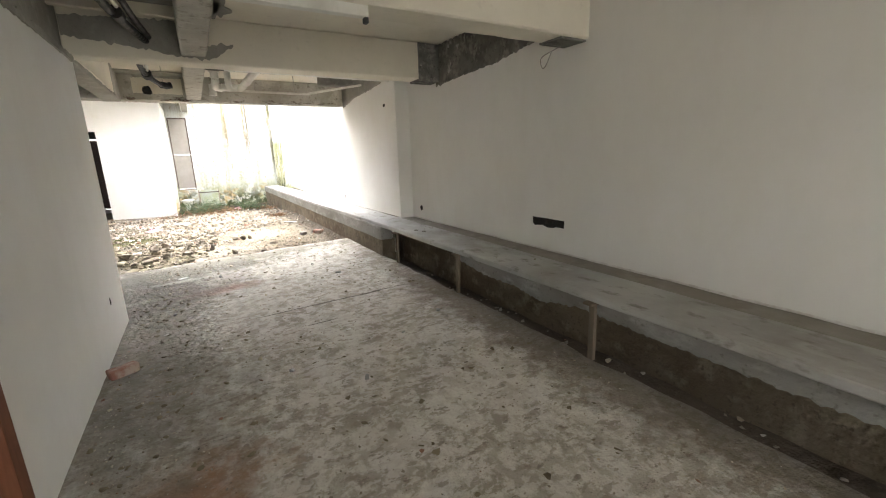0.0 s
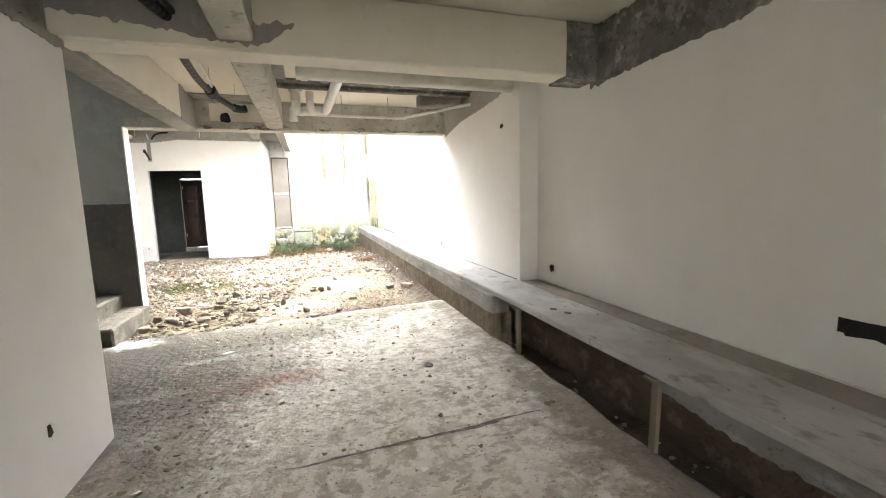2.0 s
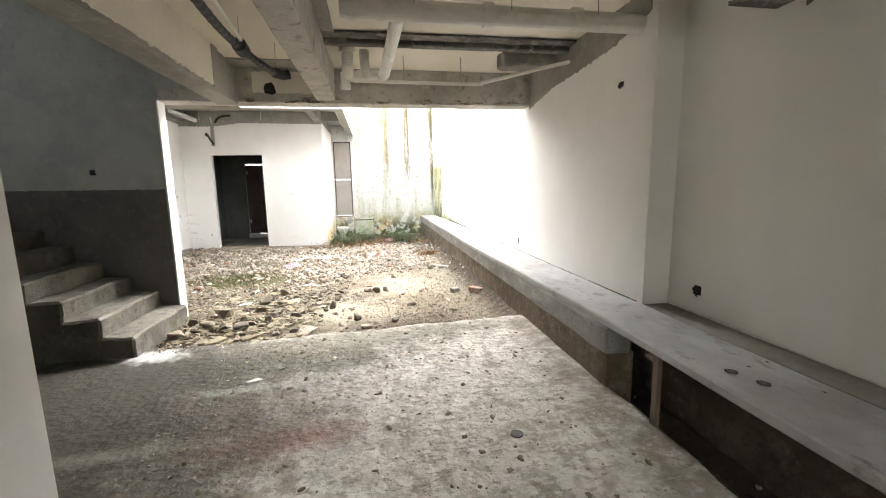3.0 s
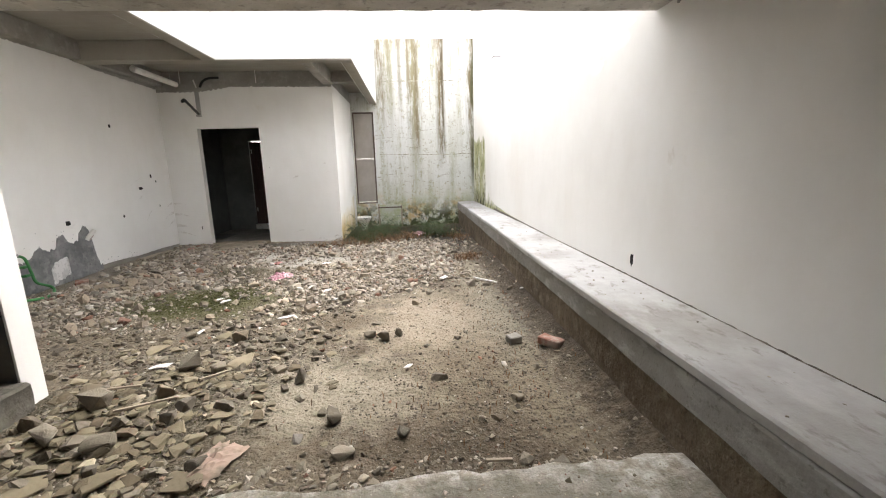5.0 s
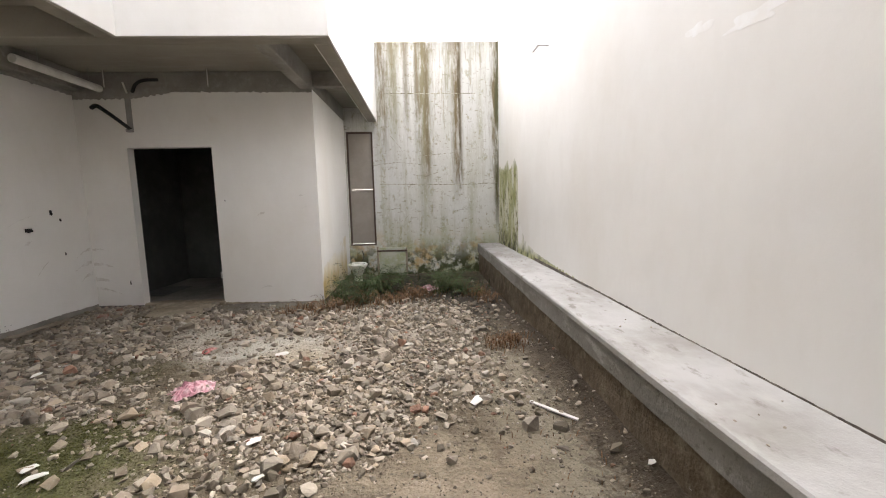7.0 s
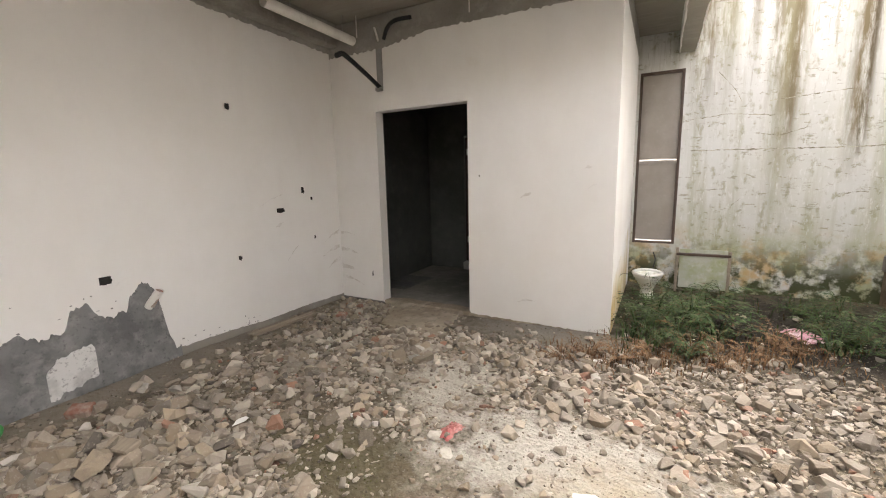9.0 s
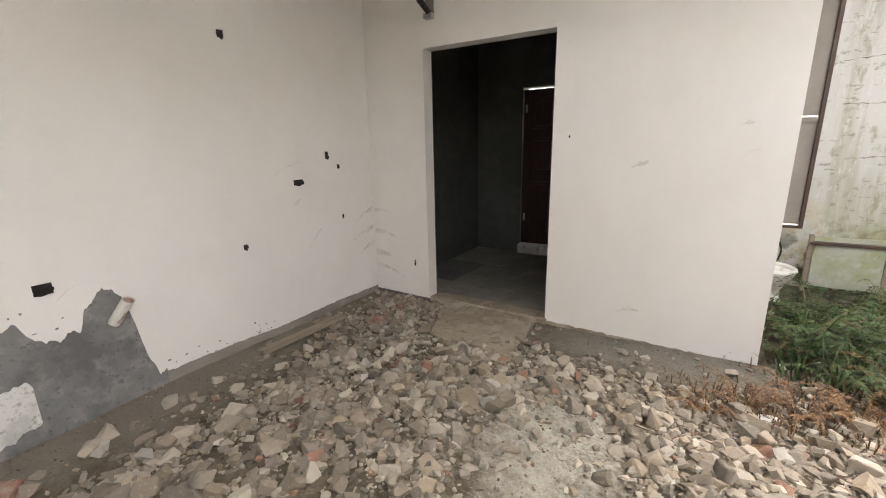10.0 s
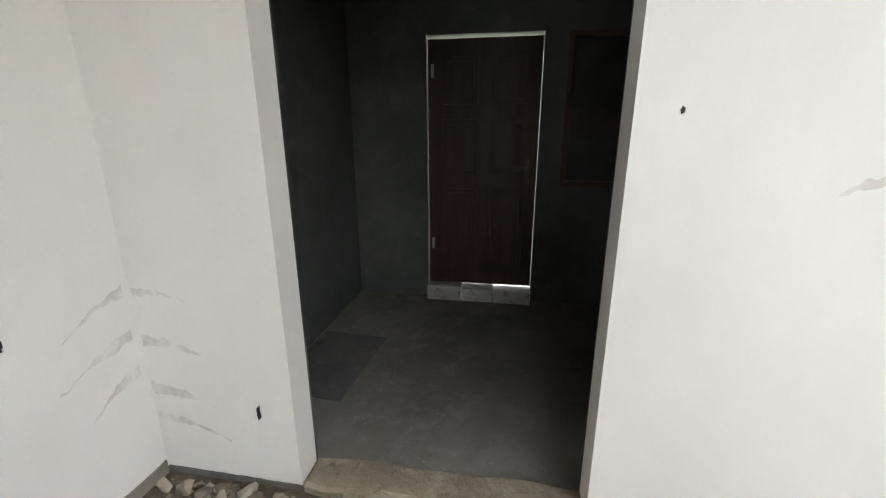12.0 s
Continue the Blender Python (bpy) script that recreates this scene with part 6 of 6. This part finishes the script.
def damp(x, y):
    return max(0.0, min(1.0, 0.5 + (9.7 + 0.35 * x - y) * 0.7 + 0.8 * noise.noise((x * 0.9, y * 0.9, 3))))


rubble = scatter("rubble", 40000, (-3.78, 2.2, 9.0, 15.5), stone_size, stone_mat, "dusty broken concrete and brick rubble covering the yard", lambda x, y: density(x, y) * (1 - damp(x, y)), yard_height, 3, 0.35, 0.1)
damp_rubble = scatter("rubble", 14500, (-3.78, 2.2, 6.82, 11.0), stone_size, damp_stone, "damp dark broken concrete rubble beside the stair wall", lambda x, y: density(x, y) * damp(x, y), yard_height, 4, 0.8)
scatter("gravel", 22000, (-3.78, 2.25, 6.78, 16.2), lambda r, x, y: r.uniform(0.006, 0.02), damp_stone, "fine grit and crumbs strewn over the yard", lambda x, y: 0.0 if x < -0.45 and y > 13.78 or x < -1.45 and y < 7.9 else 0.5 + 0.45 * density(x, y), yard_height, 5)
shards = scatter("plaster_shards", 160, (-1.4, 0.7, 6.85, 9.2), lambda r, x, y: r.uniform(0.05, 0.11), shard_mat, "flat shards of broken plaster by the stair wall",
                 lambda x, y: mound(x, y, -0.75, 7.5, 0.65, 0.9) * (0.0 if x < -1.38 and y < 7.9 else 1.0), yard_height, 8, 1.0, 0.05)
scatter("floor_flakes", 520, (-0.62, 2.1, 0.8, 6.65), lambda r, x, y: r.uniform(0.02, 0.055), shard_mat, "flakes of plaster and concrete on the hall floor",
        lambda x, y: 0.18 + 0.8 * mound(x, y, -0.45, 4.2, 0.45, 2.5) + 0.3 * mound(x, y, 0.6, 5.8, 1.2, 0.9), slab_height, 19, 1.0, 0.05)
scatter("floor_grit", 8000, (-0.62, 2.2, 0.2, 6.7), lambda r, x, y: r.uniform(0.005, 0.018) * (2.0 if r.random() < 0.07 else 1), stone_mat, "small crumbs and grit on the hall floor",
        lambda x, y: 0.25 + 0.75 * mound(x, y, -0.5, 4.0, 0.5, 3.0) + 0.4 * mound(x, y, 0.5, 6.4, 2, 0.5), slab_height, 9)
scatter("edge_debris", 900, (-1.3, 2.1, 6.64, 7.0), lambda r, x, y: r.uniform(0.012, 0.045), stone_mat, "crumbled concrete along the broken slab edge", lambda x, y: 0.8, lambda x, y: yard_height(x, y) + (0.03 if y < 6.76 else 0.0), 10)
scatter("trench_debris", 420, (2.2, 2.6, -1.0, 15.5), lambda r, x, y: r.uniform(0.015, 0.06), stone_mat, "crumbs and stones in the trench", lambda x, y: 0.7, lambda x, y: 0.03 if y < 6.5 else yard_height(x, y), 12)
scatter("bench_debris", 110, (2.26, 2.66, 2.0, 15.5), lambda r, x, y: r.uniform(0.006, 0.022), stone_mat, "small crumbs lying on the bench", lambda x, y: 0.4 + 0.6 * mound(x, y, 2.5, 7.5, 0.3, 1.0), lambda x, y: 0.637, 13)

scatter("dark_gravel", 9000, (0.5, 2.2, 6.8, 11.0), lambda r, x, y: r.uniform(0.007, 0.022) * (1.7 if r.random() < 0.1 else 1), damp_stone, "dark grit and clods trodden into the sandy ground",
        lambda x, y: min(1.0, mound(x, y, 1.35, 7.4, 0.7, 0.7) + 0.5 * mound(x, y, 1.95, 8.8, 0.3, 1.5) + 0.12), yard_height, 15, 0.4, 0.25)
stone_meshes = []
for kind_of in (stone_mat, damp_stone):
    for co, tri in variants:
        me = bpy.data.meshes.new("stone")
        me.from_pydata(co.tolist(), [], tri.tolist())
        me.materials.append(kind_of)
        stone_meshes.append(me)


# ---- plants ----
def frond(bm, root, heading, length, rise, droop, r, width=0.09):
    """One fern frond: a bent rib with pairs of pointed leaflets."""
    n = 15
    side = Vector((-math.sin(heading), math.cos(heading), 0))
    fwd = Vector((math.cos(heading), math.sin(heading), 0))
    prev = None
    for i in range(n + 1):
        t = i / n
        p = Vector(root) + fwd * length * t * (0.8 + 0.2 * t) + Vector((0, 0, rise * math.sin(t * 1.9) - droop * t ** 3))
        if prev is not None:
            q = side * 0.0025
            bm.faces.new([bm.verts.new(v) for v in (prev - q, prev + q, p + q, p - q)])
            w = width * length * 2.2 * (1 - t) ** 0.8 * (0.45 + min(1, t * 4) * 0.55)
            d = fwd * length * 0.05
            for s in (-1, 1):
                tip = p + side * s * w * r.uniform(0.8, 1.1) + d * 1.2 + Vector((0, 0, -0.18 * w + r.uniform(-0.008, 0.008)))
                mid = p.lerp(tip, 0.45)
                bm.faces.new([bm.verts.new(v) for v in (p - d * 0.55, mid - d * 0.5, tip, mid + d * 0.55)])
        prev = p


def fern(x, y, size, seed, mat, label, fronds=17):
    r = random.Random(seed)
    e = thing("fern", x, y, yard_height(x, y) - 0.01, label, "fern", "ferns by the wall")
    for half in range(2):
        bm = bmesh.new()
        for k in range(fronds // 2 + half):
            a = r.uniform(0, 6.283)
            frond(bm, (0.02 * math.cos(a), 0.02 * math.sin(a), 0), a, size * r.uniform(0.6, 1.15), size * r.uniform(0.35, 0.9), size * r.uniform(0.1, 0.45), r)
        part("fronds", bm, mat, e)
    return e


r = random.Random(21)
for i, (x, y, s) in enumerate([(-0.25, 14.05, 0.34), (-0.12, 14.35, 0.48), (0.05, 14.1, 0.36), (0.2, 14.5, 0.5), (-0.3, 14.7, 0.36), (0.42, 14.25, 0.32), (0.35, 14.8, 0.36), (0.55, 14.6, 0.34), (0.0, 14.9, 0.38), (0.25, 15.2, 0.36),
                               (0.45, 13.95, 0.26), (-0.1, 13.75, 0.26), (0.15, 13.62, 0.24), (0.3, 15.7, 0.34), (0.62, 15.6, 0.28),
                               (1.25, 14.25, 0.32), (1.45, 14.1, 0.34), (1.65, 14.3, 0.32), (1.5, 14.6, 0.44), (1.8, 14.5, 0.30), (1.35, 14.85, 0.30), (1.75, 14.05, 0.28), (1.9, 14.8, 0.28), (1.3, 15.5, 0.26), (1.7, 15.6, 0.28)]):
    if i % 3 == 1 and i > 2:
        continue
    fern(x, y, s * 1.3, 40 + i, leaf_green, "green fern clump growing from damp ground")
for i, (x, y, s) in enumerate([(-0.62, 13.22, 0.22), (-0.35, 13.3, 0.26), (-0.1, 13.35, 0.26), (-0.8, 13.08, 0.18), (0.2, 13.75, 0.28), (0.35, 13.5, 0.22), (0.9, 14.3, 0.26), (1.0, 14.05, 0.24), (0.75, 13.8, 0.24), (1.95, 14.05, 0.24), (1.9, 11.75, 0.16), (1.78, 11.62, 0.14), (0.6, 13.7, 0.2), (2.0, 13.5, 0.2)]):
    fern(x, y, s, 90 + i, leaf_dry, "dry brown fern clump by the rubble", 15)


def blades(name, count, spots, mat, label, length, seed, width=0.006):
    r = random.Random(seed)
    verts, faces = [], []
    for _ in range(count):
        cx, cy, rx, ry = r.choice(spots)
        x, y = r.gauss(cx, rx), r.gauss(cy, ry)
        if x < -0.42 and y > 13.78 or x < -3.7 or x > 2.2 or y > 16.2:
            continue
        z = yard_height(x, y) - 0.004
        a, l = r.uniform(0, 6.283), length * r.uniform(0.4, 1.2)
        lean = r.uniform(0.2, 0.9) * l
        dx, dy = math.cos(a), math.sin(a)
        b = len(verts)
        verts += [(x - dy * width, y + dx * width, z), (x + dy * width, y - dx * width, z), (x + dx * lean * 0.4 + dy * width * 0.8, y + dy * lean * 0.4 - dx * width * 0.8, z + l * 0.65),
                  (x + dx * lean * 0.4 - dy * width * 0.8, y + dy * lean * 0.4 + dx * width * 0.8, z + l * 0.65), (x + dx * lean, y + dy * lean, z + l * 0.8)]
        faces += [(b, b + 1, b + 2, b + 3), (b + 3, b + 2, b + 4)]
    me = bpy.data.meshes.new(name)
    me.from_pydata(verts, [], faces)
    me.materials.append(mat)
    tagged(new(name, me), label, "grass", kind="stuff")


blades("grass", 220, [(0.1, 14.2, 0.3, 0.35), (0.3, 14.9, 0.35, 0.4), (1.5, 14.3, 0.3, 0.3), (1.0, 15.6, 0.7, 0.3), (-0.3, 13.75, 0.08, 0.15)], leaf_green, "thin green grass among the ferns", 0.2, 31)
blades("dry_grass", 1800, [(-0.5, 13.25, 0.25, 0.12), (0.2, 13.6, 0.3, 0.2), (0.9, 14.1, 0.3, 0.25), (1.9, 14.0, 0.12, 0.3), (1.88, 11.7, 0.12, 0.12)], leaf_dry, "dry brown grass and straw", 0.09, 32, 0.004)
blades("moss", 26000, [(-1.45, 9.95, 0.34, 0.22), (-1.7, 9.75, 0.28, 0.2), (-1.2, 9.9, 0.24, 0.24), (-1.25, 10.25, 0.2, 0.16)], moss_mat, "patch of green moss on the ground", 0.010, 33, 0.006)
blades("moss_tufts", 1100, [(-1.5, 10.0, 0.4, 0.25), (-0.75, 7.4, 0.3, 0.3), (-1.7, 11.2, 0.2, 0.15)], moss_mat, "scattered green moss tufts", 0.014, 34, 0.005)

blades("twigs", 420, [(1.3, 7.5, 0.5, 0.5), (1.9, 8.6, 0.2, 0.8), (1.8, 9.8, 0.25, 0.6)], leaf_dry, "dry straw and twig bits on the dirt", 0.05, 35, 0.003)
# the nearest stones, piece by piece
r = random.Random(17)
made = 0
while made < 300:
    x, y = r.uniform(-3.4, 1.4), r.uniform(6.9, 12.9)
    if r.random() > density(x, y):
        continue
    s = stone_size(r, x, y) * 1.35
    ob = new("stone", stone_meshes[r.randrange(14) + (0 if y > 9.4 else 14)])
    ob.parent = rubble if y > 9.4 else damp_rubble
    ob.matrix_basis = pose(x, y, yard_height(x, y) + 0.004, r.uniform(-25, 25), r.uniform(-25, 25), r.uniform(0, 360)) @ Matrix.Scale(s, 4)
    made += 1
shard_meshes = []
for co, tri in variants[9:]:
    me = bpy.data.meshes.new("shard")
    me.from_pydata(co.tolist(), [], tri.tolist())
    me.materials.append(shard_mat)
    shard_meshes.append(me)
made = 0
while made < 290:
    x, y = r.uniform(-1.4, 0.5), r.uniform(6.85, 9.0)
    if x < -1.36 and y < 7.9 or r.random() > mound(x, y, -0.75, 7.5, 0.6, 0.8):
        continue
    ob = new("shard", shard_meshes[r.randrange(5)])
    ob.parent = shards
    ob.matrix_basis = pose(x, y, yard_height(x, y) - r.uniform(0.0, 0.012), r.uniform(-14, 14), r.uniform(-14, 14), r.uniform(0, 360)) @ Matrix.Scale(r.uniform(0.06, 0.14), 4)
    made += 1
